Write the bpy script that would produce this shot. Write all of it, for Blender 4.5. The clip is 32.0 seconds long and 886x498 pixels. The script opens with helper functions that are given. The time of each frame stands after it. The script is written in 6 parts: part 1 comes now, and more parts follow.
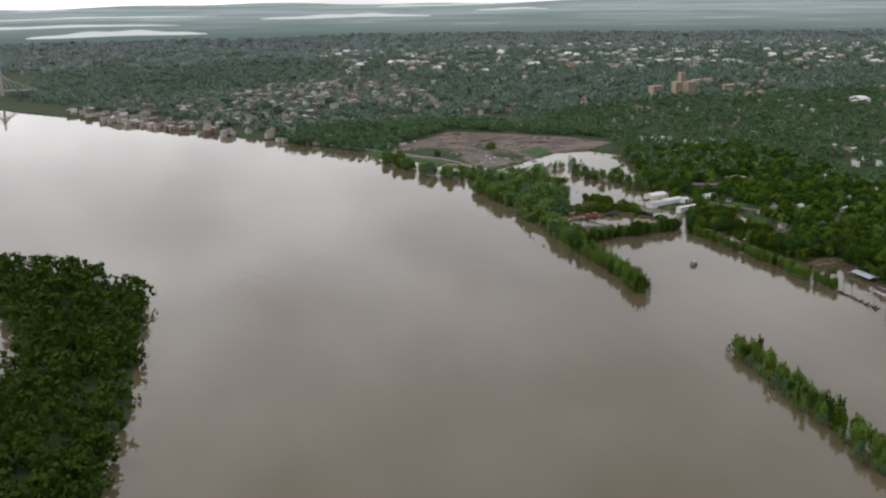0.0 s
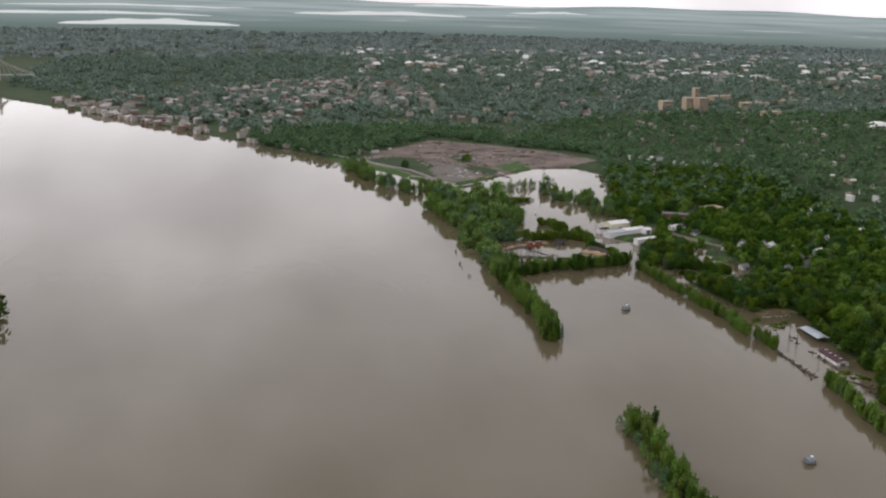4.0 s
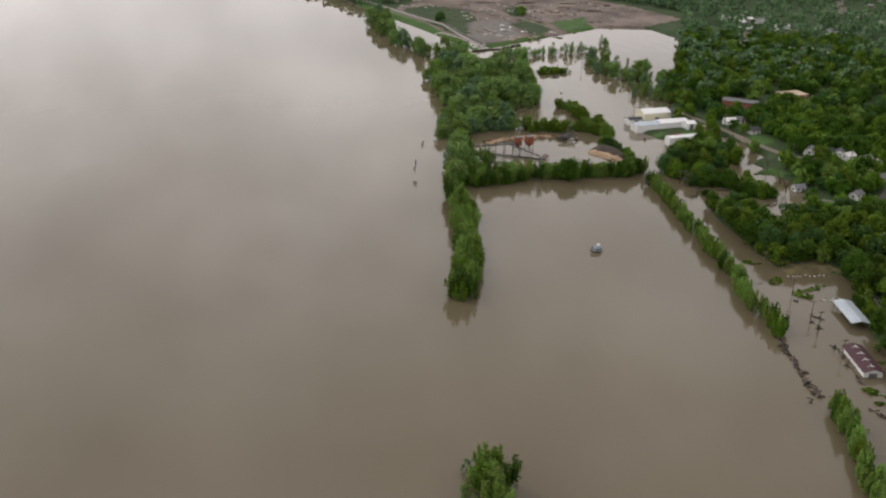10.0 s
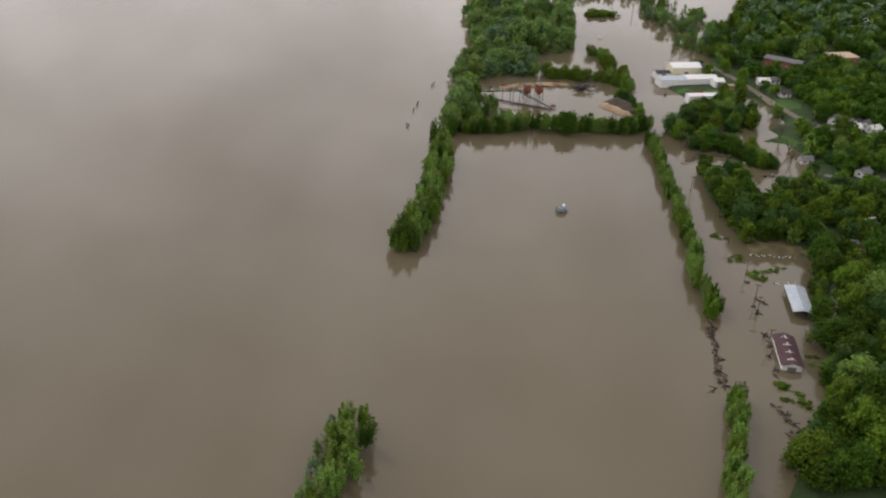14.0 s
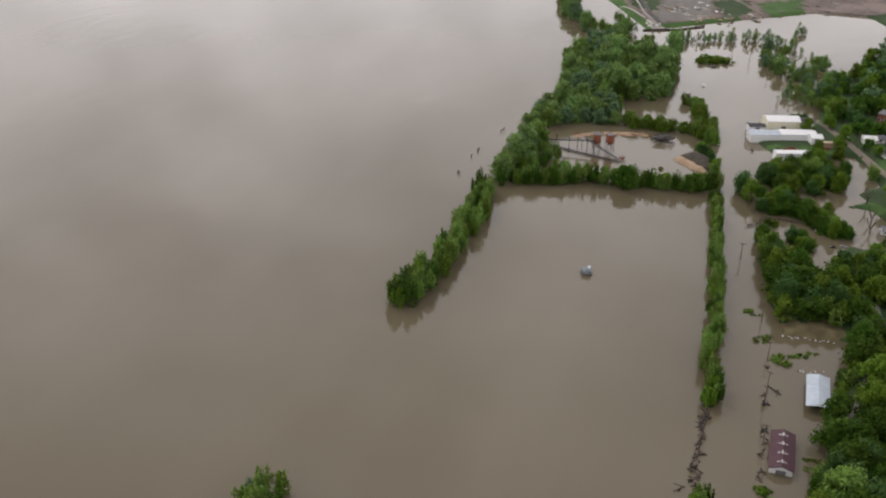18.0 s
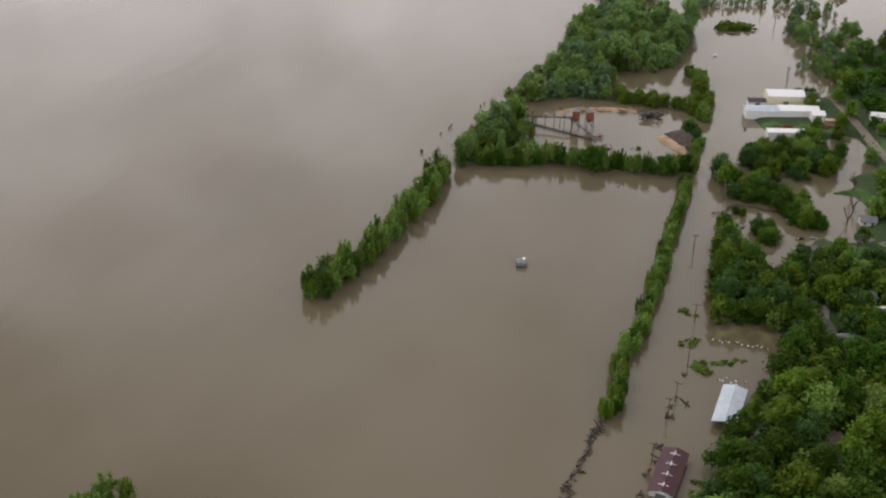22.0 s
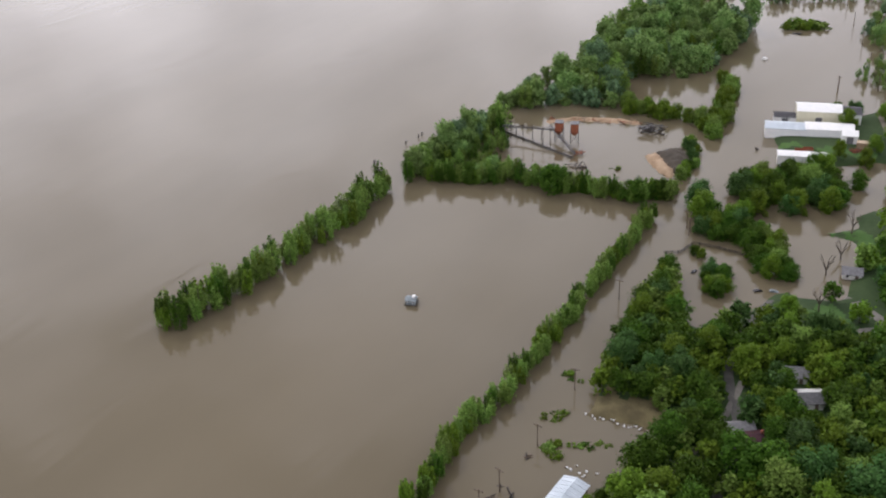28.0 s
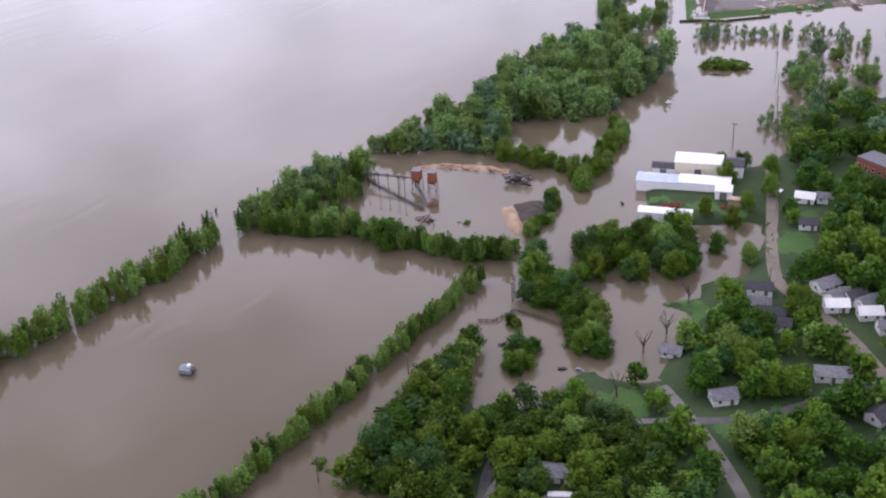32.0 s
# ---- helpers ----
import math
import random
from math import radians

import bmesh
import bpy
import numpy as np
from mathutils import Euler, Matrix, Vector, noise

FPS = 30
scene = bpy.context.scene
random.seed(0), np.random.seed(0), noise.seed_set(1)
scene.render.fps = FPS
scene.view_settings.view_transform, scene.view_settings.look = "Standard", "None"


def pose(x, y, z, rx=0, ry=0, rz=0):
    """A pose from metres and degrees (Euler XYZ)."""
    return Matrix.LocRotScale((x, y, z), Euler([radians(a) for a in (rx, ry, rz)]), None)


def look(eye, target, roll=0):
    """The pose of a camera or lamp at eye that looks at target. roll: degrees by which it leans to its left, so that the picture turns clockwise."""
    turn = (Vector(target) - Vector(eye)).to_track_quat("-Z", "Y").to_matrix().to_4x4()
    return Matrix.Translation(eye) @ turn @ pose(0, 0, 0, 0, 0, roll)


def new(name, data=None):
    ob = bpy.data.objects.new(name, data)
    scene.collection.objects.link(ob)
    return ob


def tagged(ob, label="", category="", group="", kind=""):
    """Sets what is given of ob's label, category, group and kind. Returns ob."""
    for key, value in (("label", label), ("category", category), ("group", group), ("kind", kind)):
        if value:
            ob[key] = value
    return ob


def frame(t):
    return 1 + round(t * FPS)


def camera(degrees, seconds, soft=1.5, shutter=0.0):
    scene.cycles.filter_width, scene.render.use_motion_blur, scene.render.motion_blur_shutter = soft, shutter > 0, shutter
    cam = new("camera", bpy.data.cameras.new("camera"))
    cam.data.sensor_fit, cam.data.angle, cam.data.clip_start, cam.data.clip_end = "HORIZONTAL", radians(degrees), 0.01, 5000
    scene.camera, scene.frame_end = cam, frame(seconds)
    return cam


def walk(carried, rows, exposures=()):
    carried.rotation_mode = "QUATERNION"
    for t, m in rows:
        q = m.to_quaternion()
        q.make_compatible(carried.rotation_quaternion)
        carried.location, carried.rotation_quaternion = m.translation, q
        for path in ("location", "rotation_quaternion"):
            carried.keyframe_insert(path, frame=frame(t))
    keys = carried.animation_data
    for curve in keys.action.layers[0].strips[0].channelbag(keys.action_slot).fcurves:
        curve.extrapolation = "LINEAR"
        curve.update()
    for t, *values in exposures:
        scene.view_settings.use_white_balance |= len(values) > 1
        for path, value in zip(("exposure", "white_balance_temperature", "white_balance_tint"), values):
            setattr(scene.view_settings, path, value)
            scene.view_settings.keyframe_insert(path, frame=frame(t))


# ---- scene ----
cam = camera(45.35, 32.0, soft=2.15)
walk(cam, [
    (0.0, pose(-344.20, -597.78, 173.94, 76.503, 0.720, -16.391)),
    (0.5, pose(-332.36, -593.83, 173.84, 76.787, 0.552, -15.936)),
    (1.0, pose(-320.59, -589.79, 173.52, 77.113, 0.384, -15.637)),
    (1.5, pose(-308.82, -585.47, 173.20, 77.439, -0.124, -14.913)),
    (2.0, pose(-297.07, -580.66, 172.92, 77.816, -0.109, -14.629)),
    (2.5, pose(-285.23, -575.24, 172.63, 78.161, 0.125, -14.232)),
    (4.5, pose(-231.73, -534.96, 175.10, 75.808, -2.101, -13.273)),
    (5.0, pose(-219.85, -519.80, 174.55, 75.315, -2.395, -13.250)),
    (5.5, pose(-208.59, -504.15, 174.11, 74.695, -2.896, -13.070)),
    (6.0, pose(-197.71, -488.23, 173.69, 73.763, -2.988, -12.765)),
    (6.5, pose(-187.01, -472.17, 173.06, 73.384, -3.459, -12.146)),
    (7.0, pose(-176.43, -456.02, 172.51, 72.438, -3.456, -11.911)),
    (7.5, pose(-165.45, -440.14, 172.09, 71.600, -3.472, -11.961)),
    (8.0, pose(-152.99, -425.41, 171.52, 71.585, -2.861, -10.591)),
    (8.5, pose(-138.83, -413.24, 170.56, 70.355, -2.789, -9.345)),
    (9.0, pose(-124.72, -406.88, 169.28, 69.314, -1.941, -7.869)),
    (9.5, pose(-112.53, -404.83, 168.70, 68.429, -2.692, -6.571)),
    (10.0, pose(-102.13, -405.02, 169.14, 67.461, -2.188, -4.376)),
    (10.5, pose(-93.08, -405.44, 170.38, 67.123, -2.787, -2.988)),
    (11.0, pose(-84.60, -406.00, 171.86, 67.453, -3.309, -1.924)),
    (11.5, pose(-76.24, -406.21, 173.79, 66.355, -3.168, -1.049)),
    (12.0, pose(-67.86, -406.00, 176.36, 66.597, -3.426, -0.311)),
    (12.5, pose(-59.56, -405.54, 179.28, 66.284, -3.365, 0.560)),
    (13.0, pose(-51.39, -404.71, 181.97, 65.060, -3.436, 1.601)),
    (13.5, pose(-43.28, -403.24, 182.98, 63.472, -3.747, 2.727)),
    (14.0, pose(-34.84, -401.12, 183.72, 62.763, -3.704, 3.750)),
    (14.5, pose(-26.04, -398.79, 184.32, 64.131, -3.997, 4.003)),
    (16.5, pose(6.90, -381.27, 183.60, 64.486, -4.077, 9.984)),
    (17.0, pose(15.59, -377.98, 184.88, 64.386, -3.927, 11.989)),
    (17.5, pose(24.10, -374.26, 186.49, 64.121, -3.205, 13.755)),
    (18.0, pose(32.46, -370.33, 188.41, 63.825, -2.133, 14.746)),
    (18.5, pose(39.94, -366.77, 189.90, 63.998, -1.470, 16.040)),
    (19.0, pose(47.55, -363.25, 191.27, 65.700, -1.119, 17.098)),
    (19.5, pose(55.40, -359.80, 192.35, 66.548, -0.440, 18.609)),
    (20.0, pose(63.34, -355.98, 193.15, 66.571, -0.077, 20.415)),
    (20.5, pose(70.92, -350.90, 194.00, 65.700, 0.167, 21.915)),
    (21.0, pose(78.12, -344.84, 194.31, 65.816, 0.520, 23.089)),
    (21.5, pose(84.59, -337.56, 194.06, 63.951, 0.342, 21.445)),
    (22.0, pose(90.71, -329.85, 193.61, 61.250, -0.135, 20.306)),
    (22.5, pose(97.19, -322.77, 192.98, 61.246, 0.222, 20.529)),
    (23.0, pose(103.99, -316.22, 192.48, 62.028, 0.659, 22.142)),
    (23.5, pose(111.11, -309.51, 192.12, 61.225, 0.996, 23.629)),
    (24.0, pose(118.13, -302.43, 191.69, 61.096, 1.655, 24.450)),
    (24.5, pose(125.27, -295.16, 190.90, 60.787, 2.320, 25.565)),
    (25.0, pose(132.68, -287.42, 189.93, 60.658, 2.464, 25.315)),
    (25.5, pose(139.96, -278.40, 189.78, 61.090, 1.383, 25.250)),
    (27.5, pose(160.68, -247.03, 183.94, 58.530, 2.333, 29.819)),
    (28.0, pose(166.71, -238.51, 183.64, 60.523, 2.542, 31.350)),
    (28.5, pose(172.94, -230.33, 183.40, 62.055, 2.724, 32.634)),
    (29.0, pose(179.50, -222.07, 183.06, 63.831, 3.075, 34.392)),
    (29.5, pose(186.43, -213.32, 182.48, 63.738, 3.765, 34.773)),
    (30.0, pose(193.19, -204.07, 181.72, 63.922, 3.259, 34.448)),
    (30.5, pose(199.67, -194.71, 180.94, 63.600, 3.243, 34.313)),
    (31.0, pose(205.96, -185.39, 180.08, 61.613, 3.255, 34.887)),
    (31.5, pose(212.47, -176.16, 179.20, 61.144, 3.177, 34.718)),
    (32.0, pose(219.09, -166.81, 178.17, 61.737, 3.058, 34.537)),
], exposures=[(0.0, -0.34, 6650, 8), (5.0, -0.24, 6750, 10), (10.0, -0.06, 6950, 9), (14.0, -0.02, 6900, 10), (19.0, 0.0, 6750, 10), (21.0, -0.02, 6800, 10), (25.0, 0.2, 6650, 10), (28.0, 0.34, 6450, 12), (30.0, 0.31, 6250, 17), (32.0, 0.5, 5900, 25)])

# ---- sky and sun: a bright overcast afternoon ----
SUN_EL, SUN_AZ = radians(48), radians(302)
world = bpy.data.worlds.new("sky")
scene.world = world
world.use_nodes = True
nt = world.node_tree
nt.nodes.clear()
w_out = nt.nodes.new("ShaderNodeOutputWorld")
w_bg = nt.nodes.new("ShaderNodeBackground")
w_sky = nt.nodes.new("ShaderNodeTexSky")
w_sky.sky_type, w_sky.sun_disc = "NISHITA", False
w_sky.sun_elevation, w_sky.sun_rotation = SUN_EL, SUN_AZ
w_sky.air_density, w_sky.dust_density = 1.0, 3.0
w_co = nt.nodes.new("ShaderNodeTexCoord")
w_map = nt.nodes.new("ShaderNodeMapping")
w_map.inputs["Scale"].default_value = (2.2, 2.2, 3.6)
w_noise = nt.nodes.new("ShaderNodeTexNoise")
w_noise.inputs["Scale"].default_value, w_noise.inputs["Detail"].default_value, w_noise.inputs["Roughness"].default_value = 3.0, 4.0, 0.45
w_ramp = nt.nodes.new("ShaderNodeValToRGB")
w_ramp.color_ramp.elements[0].position, w_ramp.color_ramp.elements[0].color = 0.34, (11.8, 11.5, 12.3, 1)
w_ramp.color_ramp.elements[1].position, w_ramp.color_ramp.elements[1].color = 0.66, (17.0, 16.6, 17.6, 1)
w_mix = nt.nodes.new("ShaderNodeMix")
w_mix.data_type = "RGBA"
w_mix.inputs["Factor"].default_value = 0.88
nt.links.new(w_co.outputs["Generated"], w_map.inputs["Vector"])
nt.links.new(w_map.outputs["Vector"], w_noise.inputs["Vector"])
nt.links.new(w_noise.outputs["Fac"], w_ramp.inputs["Fac"])
nt.links.new(w_sky.outputs["Color"], w_mix.inputs["A"])
nt.links.new(w_ramp.outputs["Color"], w_mix.inputs["B"])
w_sep, w_grad = nt.nodes.new("ShaderNodeSeparateXYZ"), nt.nodes.new("ShaderNodeMapRange")
w_grad.inputs["From Min"].default_value, w_grad.inputs["From Max"].default_value = 0.05, 0.70
w_grad.inputs["To Min"].default_value, w_grad.inputs["To Max"].default_value = 0.126, 0.082
w_grad.interpolation_type = "SMOOTHSTEP"
nt.links.new(w_co.outputs["Generated"], w_sep.inputs["Vector"])
nt.links.new(w_sep.outputs["Z"], w_grad.inputs["Value"])
w_dot, w_az, w_mul = nt.nodes.new("ShaderNodeVectorMath"), nt.nodes.new("ShaderNodeMapRange"), nt.nodes.new("ShaderNodeMath")
w_dot.operation, w_mul.operation = "DOT_PRODUCT", "MULTIPLY"
w_dot.inputs[1].default_value = (-0.85, 0.52, 0.0)
w_az.inputs["From Min"].default_value, w_az.inputs["From Max"].default_value = 0.0, 0.95
w_az.inputs["To Min"].default_value, w_az.inputs["To Max"].default_value = 0.72, 1.14
nt.links.new(w_co.outputs["Generated"], w_dot.inputs[0])
nt.links.new(w_dot.outputs["Value"], w_az.inputs["Value"])
nt.links.new(w_grad.outputs["Result"], w_mul.inputs[0])
nt.links.new(w_az.outputs["Result"], w_mul.inputs[1])
# a thicker, ragged cloud bank high in the west, mirrored by the river
w_bank, w_rag, w_thick, w_mul2 = nt.nodes.new("ShaderNodeVectorMath"), nt.nodes.new("ShaderNodeMath"), nt.nodes.new("ShaderNodeMapRange"), nt.nodes.new("ShaderNodeMath")
w_bank.operation, w_rag.operation, w_mul2.operation = "DOT_PRODUCT", "MULTIPLY_ADD", "MULTIPLY"
w_bank.inputs[1].default_value = (-0.50, 0.29, 0.82)
w_rag.inputs[1].default_value = 0.16
w_thick.interpolation_type = "SMOOTHSTEP"
w_thick.inputs["From Min"].default_value, w_thick.inputs["From Max"].default_value = 0.968, 1.035
w_thick.inputs["To Min"].default_value, w_thick.inputs["To Max"].default_value = 1.0, 0.42
nt.links.new(w_co.outputs["Generated"], w_bank.inputs[0])
nt.links.new(w_noise.outputs["Fac"], w_rag.inputs[0])
nt.links.new(w_bank.outputs["Value"], w_rag.inputs[2])
nt.links.new(w_rag.outputs[0], w_thick.inputs["Value"])
nt.links.new(w_mul.outputs[0], w_mul2.inputs[0])
nt.links.new(w_thick.outputs["Result"], w_mul2.inputs[1])
nt.links.new(w_mul2.outputs[0], w_bg.inputs["Strength"])
nt.links.new(w_mix.outputs["Result"], w_bg.inputs["Color"])
nt.links.new(w_bg.outputs["Background"], w_out.inputs["Surface"])
sun = new("sun", bpy.data.lights.new("sun", "SUN"))
sun.data.energy, sun.data.angle, sun.data.color = 0.8, radians(14), (1.0, 0.96, 0.9)
sun.matrix_world = look((0, 0, 500), (500 * math.sin(SUN_AZ) * -1, 500 * math.cos(SUN_AZ) * -1, 500 - 500 * math.tan(SUN_EL)))

# ---- materials ----


def mat(name, col, col2=None, scale=1.0, rough=0.8, metal=0.0, bump=0.0, fine=8.0, rnd=0.0, spec=0.4, trans=0.0, detail=5.0):
    """Two-scale mottled surface: col and col2 mixed by a broad and a fine noise; rnd: brightness spread from object to object."""
    m = bpy.data.materials.new(name)
    m.use_nodes = True
    t = m.node_tree
    b = t.nodes["Principled BSDF"]
    co = t.nodes.new("ShaderNodeTexCoord")
    n1 = t.nodes.new("ShaderNodeTexNoise")
    n1.inputs["Scale"].default_value, n1.inputs["Detail"].default_value = scale, detail
    n2 = t.nodes.new("ShaderNodeTexNoise")
    n2.inputs["Scale"].default_value, n2.inputs["Detail"].default_value = scale * fine, 3.0
    add = t.nodes.new("ShaderNodeMath")
    add.operation = "MULTIPLY_ADD"
    add.inputs[1].default_value, add.inputs[2].default_value = 0.45, -0.22
    s = t.nodes.new("ShaderNodeMath")
    r = t.nodes.new("ShaderNodeValToRGB")
    r.color_ramp.elements[0].position, r.color_ramp.elements[1].position = 0.33, 0.67
    r.color_ramp.elements[0].color = (*col, 1)
    r.color_ramp.elements[1].color = (*(col2 or [c * 1.25 for c in col]), 1)
    t.links.new(co.outputs["Object"], n1.inputs["Vector"])
    t.links.new(co.outputs["Object"], n2.inputs["Vector"])
    t.links.new(n2.outputs["Fac"], add.inputs[0])
    t.links.new(n1.outputs["Fac"], s.inputs[0])
    t.links.new(add.outputs[0], s.inputs[1])
    t.links.new(s.outputs[0], r.inputs["Fac"])
    last = r.outputs["Color"]
    if rnd:
        info = t.nodes.new("ShaderNodeObjectInfo")
        hsv = t.nodes.new("ShaderNodeHueSaturation")
        mr = t.nodes.new("ShaderNodeMapRange")
        mr.inputs["To Min"].default_value, mr.inputs["To Max"].default_value = 1 - rnd, 1 + rnd
        mh = t.nodes.new("ShaderNodeMapRange")
        mh.inputs["To Min"].default_value, mh.inputs["To Max"].default_value = 0.5 - rnd * 0.06, 0.5 + rnd * 0.05
        t.links.new(info.outputs["Random"], mr.inputs["Value"])
        t.links.new(info.outputs["Random"], mh.inputs["Value"])
        t.links.new(mr.outputs["Result"], hsv.inputs["Value"])
        t.links.new(mh.outputs["Result"], hsv.inputs["Hue"])
        t.links.new(last, hsv.inputs["Color"])
        last = hsv.outputs["Color"]
    t.links.new(last, b.inputs["Base Color"])
    b.inputs["Roughness"].default_value, b.inputs["Metallic"].default_value = rough, metal
    b.inputs["Specular IOR Level"].default_value = spec
    if bump:
        bp = t.nodes.new("ShaderNodeBump")
        bp.inputs["Strength"].default_value, bp.inputs["Distance"].default_value = bump, 0.3
        t.links.new(n2.outputs["Fac"], bp.inputs["Height"])
        t.links.new(bp.outputs["Normal"], b.inputs["Normal"])
    if trans:
        tr = t.nodes.new("ShaderNodeBsdfTranslucent")
        mx = t.nodes.new("ShaderNodeMixShader")
        mx.inputs[0].default_value = trans
        t.links.new(last, tr.inputs["Color"])
        t.links.new(b.outputs[0], mx.inputs[1])
        t.links.new(tr.outputs[0], mx.inputs[2])
        t.links.new(mx.outputs[0], t.nodes["Material Output"].inputs["Surface"])
    return m


def leafy(name, col, col2, rnd=0.22, vary=0.35):
    """Foliage: every clump of leaves varies a little by its island, every tree by its object."""
    m = mat(name, col, col2, scale=0.25, rough=0.6, fine=6, rnd=rnd, spec=0.08, trans=0.32)
    t = m.node_tree
    b = t.nodes["Principled BSDF"]
    src = b.inputs["Base Color"].links[0].from_socket
    geo = t.nodes.new("ShaderNodeNewGeometry")
    mr = t.nodes.new("ShaderNodeMapRange")
    mr.inputs["To Min"].default_value, mr.inputs["To Max"].default_value = 1 - vary, 1 + vary
    hsv = t.nodes.new("ShaderNodeHueSaturation")
    t.links.new(geo.outputs["Random Per Island"], mr.inputs["Value"])
    t.links.new(mr.outputs["Result"], hsv.inputs["Value"])
    t.links.new(src, hsv.inputs["Color"])
    for link in list(src.links):
        if link.to_node != hsv:
            t.links.new(hsv.outputs["Color"], link.to_socket)
    return m


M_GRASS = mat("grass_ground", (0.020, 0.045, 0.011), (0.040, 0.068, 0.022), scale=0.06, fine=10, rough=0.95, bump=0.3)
M_MUD = mat("wet_mud", (0.10, 0.075, 0.05), (0.17, 0.13, 0.09), scale=0.08, rough=0.6)
M_GRAVEL = mat("levelled_gravel", (0.088, 0.068, 0.060), (0.225, 0.180, 0.160), scale=0.035, fine=9, rough=0.95, bump=0.3)
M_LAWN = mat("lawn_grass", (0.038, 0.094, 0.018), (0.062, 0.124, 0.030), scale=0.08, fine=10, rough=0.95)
M_DRYGRASS = mat("dry_brown_grass", (0.085, 0.070, 0.034), (0.15, 0.125, 0.062), scale=0.25, fine=10, rough=0.95, bump=0.3)
M_ASPHALT = mat("asphalt", (0.07, 0.068, 0.066), (0.11, 0.105, 0.10), scale=0.15, rough=0.9)
M_DIRT = mat("dirt_road", (0.15, 0.125, 0.10), (0.21, 0.18, 0.145), scale=0.12, rough=0.95)
M_WILLOW = leafy("willow_leaves", (0.116, 0.206, 0.036), (0.180, 0.278, 0.060))
M_OAK = leafy("broad_leaves", (0.034, 0.080, 0.008), (0.066, 0.130, 0.014))
M_LIME = leafy("fresh_leaves", (0.080, 0.148, 0.012), (0.126, 0.202, 0.022))
M_DARKLEAF = leafy("deep_leaves", (0.038, 0.096, 0.022), (0.068, 0.134, 0.036))
# grove and mid-distance leaves, lightened: distance haze is put into their colour
M_GROVE = leafy("hazed_pale_leaves", (0.122, 0.222, 0.058), (0.192, 0.292, 0.092))
M_MID = leafy("hazed_mid_leaves", (0.092, 0.178, 0.084), (0.150, 0.240, 0.120), rnd=0.0, vary=0.35)
# paler and bluer with distance: aerial haze painted into the leaf colour
M_FAR = leafy("hazed_far_leaves", (0.160, 0.238, 0.188), (0.226, 0.300, 0.244), rnd=0.0, vary=0.18)
M_HORIZON = leafy("hazed_horizon_leaves", (0.230, 0.290, 0.280), (0.296, 0.350, 0.336), rnd=0.0, vary=0.12)
M_BARK = mat("bark", (0.07, 0.055, 0.042), (0.12, 0.10, 0.08), scale=1.5, rough=0.95)
M_WHITE = mat("white_metal", (0.74, 0.75, 0.76), (0.82, 0.82, 0.82), scale=0.6, rough=0.5, spec=0.4)
M_CREAM = mat("cream_metal", (0.66, 0.62, 0.46), (0.74, 0.70, 0.55), scale=0.6, rough=0.55)
M_SILVER = mat("galvanised_roof", (0.42, 0.48, 0.54), (0.54, 0.60, 0.66), scale=0.4, rough=0.45, metal=0.2)
M_GREYROOF = mat("grey_shingles", (0.12, 0.12, 0.13), (0.2, 0.2, 0.21), scale=1.2, rough=0.9, rnd=0.3)
M_DARKROOF = mat("dark_shingles", (0.045, 0.045, 0.052), (0.075, 0.075, 0.085), scale=1.2, rough=0.9)
M_MAROON = mat("maroon_roof", (0.042, 0.012, 0.02), (0.068, 0.022, 0.03), scale=1.0, rough=0.6)
M_BRICK = mat("red_brick", (0.26, 0.085, 0.06), (0.33, 0.12, 0.085), scale=1.0, rough=0.9)
M_TANBRICK = mat("tan_brick", (0.42, 0.33, 0.24), (0.5, 0.4, 0.3), scale=0.6, rough=0.9)
M_SIDING = mat("white_siding", (0.68, 0.68, 0.66), (0.78, 0.78, 0.76), scale=0.8, rough=0.7, rnd=0.12)
M_GLASS = mat("window_glass", (0.02, 0.025, 0.03), (0.04, 0.045, 0.05), scale=2, rough=0.08, spec=0.6)
M_RUST = mat("rusty_orange_steel", (0.20, 0.055, 0.028), (0.30, 0.10, 0.05), scale=0.8, rough=0.75)
M_STEEL = mat("dull_steel", (0.10, 0.10, 0.11), (0.2, 0.2, 0.21), scale=1.0, rough=0.6, metal=0.4)
M_WOOD = mat("weathered_wood", (0.10, 0.075, 0.055), (0.17, 0.13, 0.1), scale=1.0, rough=0.9)
M_DARKWOOD = mat("wet_dark_wood", (0.028, 0.024, 0.022), (0.06, 0.05, 0.045), scale=1.0, rough=0.8)
M_SAND = mat("pale_sand", (0.28, 0.19, 0.12), (0.42, 0.31, 0.21), scale=0.25, rough=0.95, bump=0.3)
M_SOIL = mat("dark_soil", (0.045, 0.038, 0.03), (0.085, 0.07, 0.055), scale=0.3, rough=0.95, bump=0.3)
M_RUBBER = mat("black_rubber", (0.02, 0.02, 0.02), rough=0.8)
M_HUT = mat("blue_grey_paint", (0.15, 0.18, 0.20), (0.24, 0.28, 0.30), scale=1.0, rough=0.6)
M_CARDARK = mat("black_car_paint", (0.02, 0.02, 0.025), rough=0.25, spec=0.5)
M_CARWHITE = mat("white_car_paint", (0.75, 0.75, 0.75), rough=0.25, spec=0.5)
M_LANE = mat("worn_grey_lane", (0.13, 0.12, 0.11), (0.19, 0.18, 0.165), scale=0.3, rough=0.9)
M_CONCRETE = mat("pale_concrete", (0.38, 0.36, 0.33), (0.48, 0.46, 0.43), scale=0.4, rough=0.9)

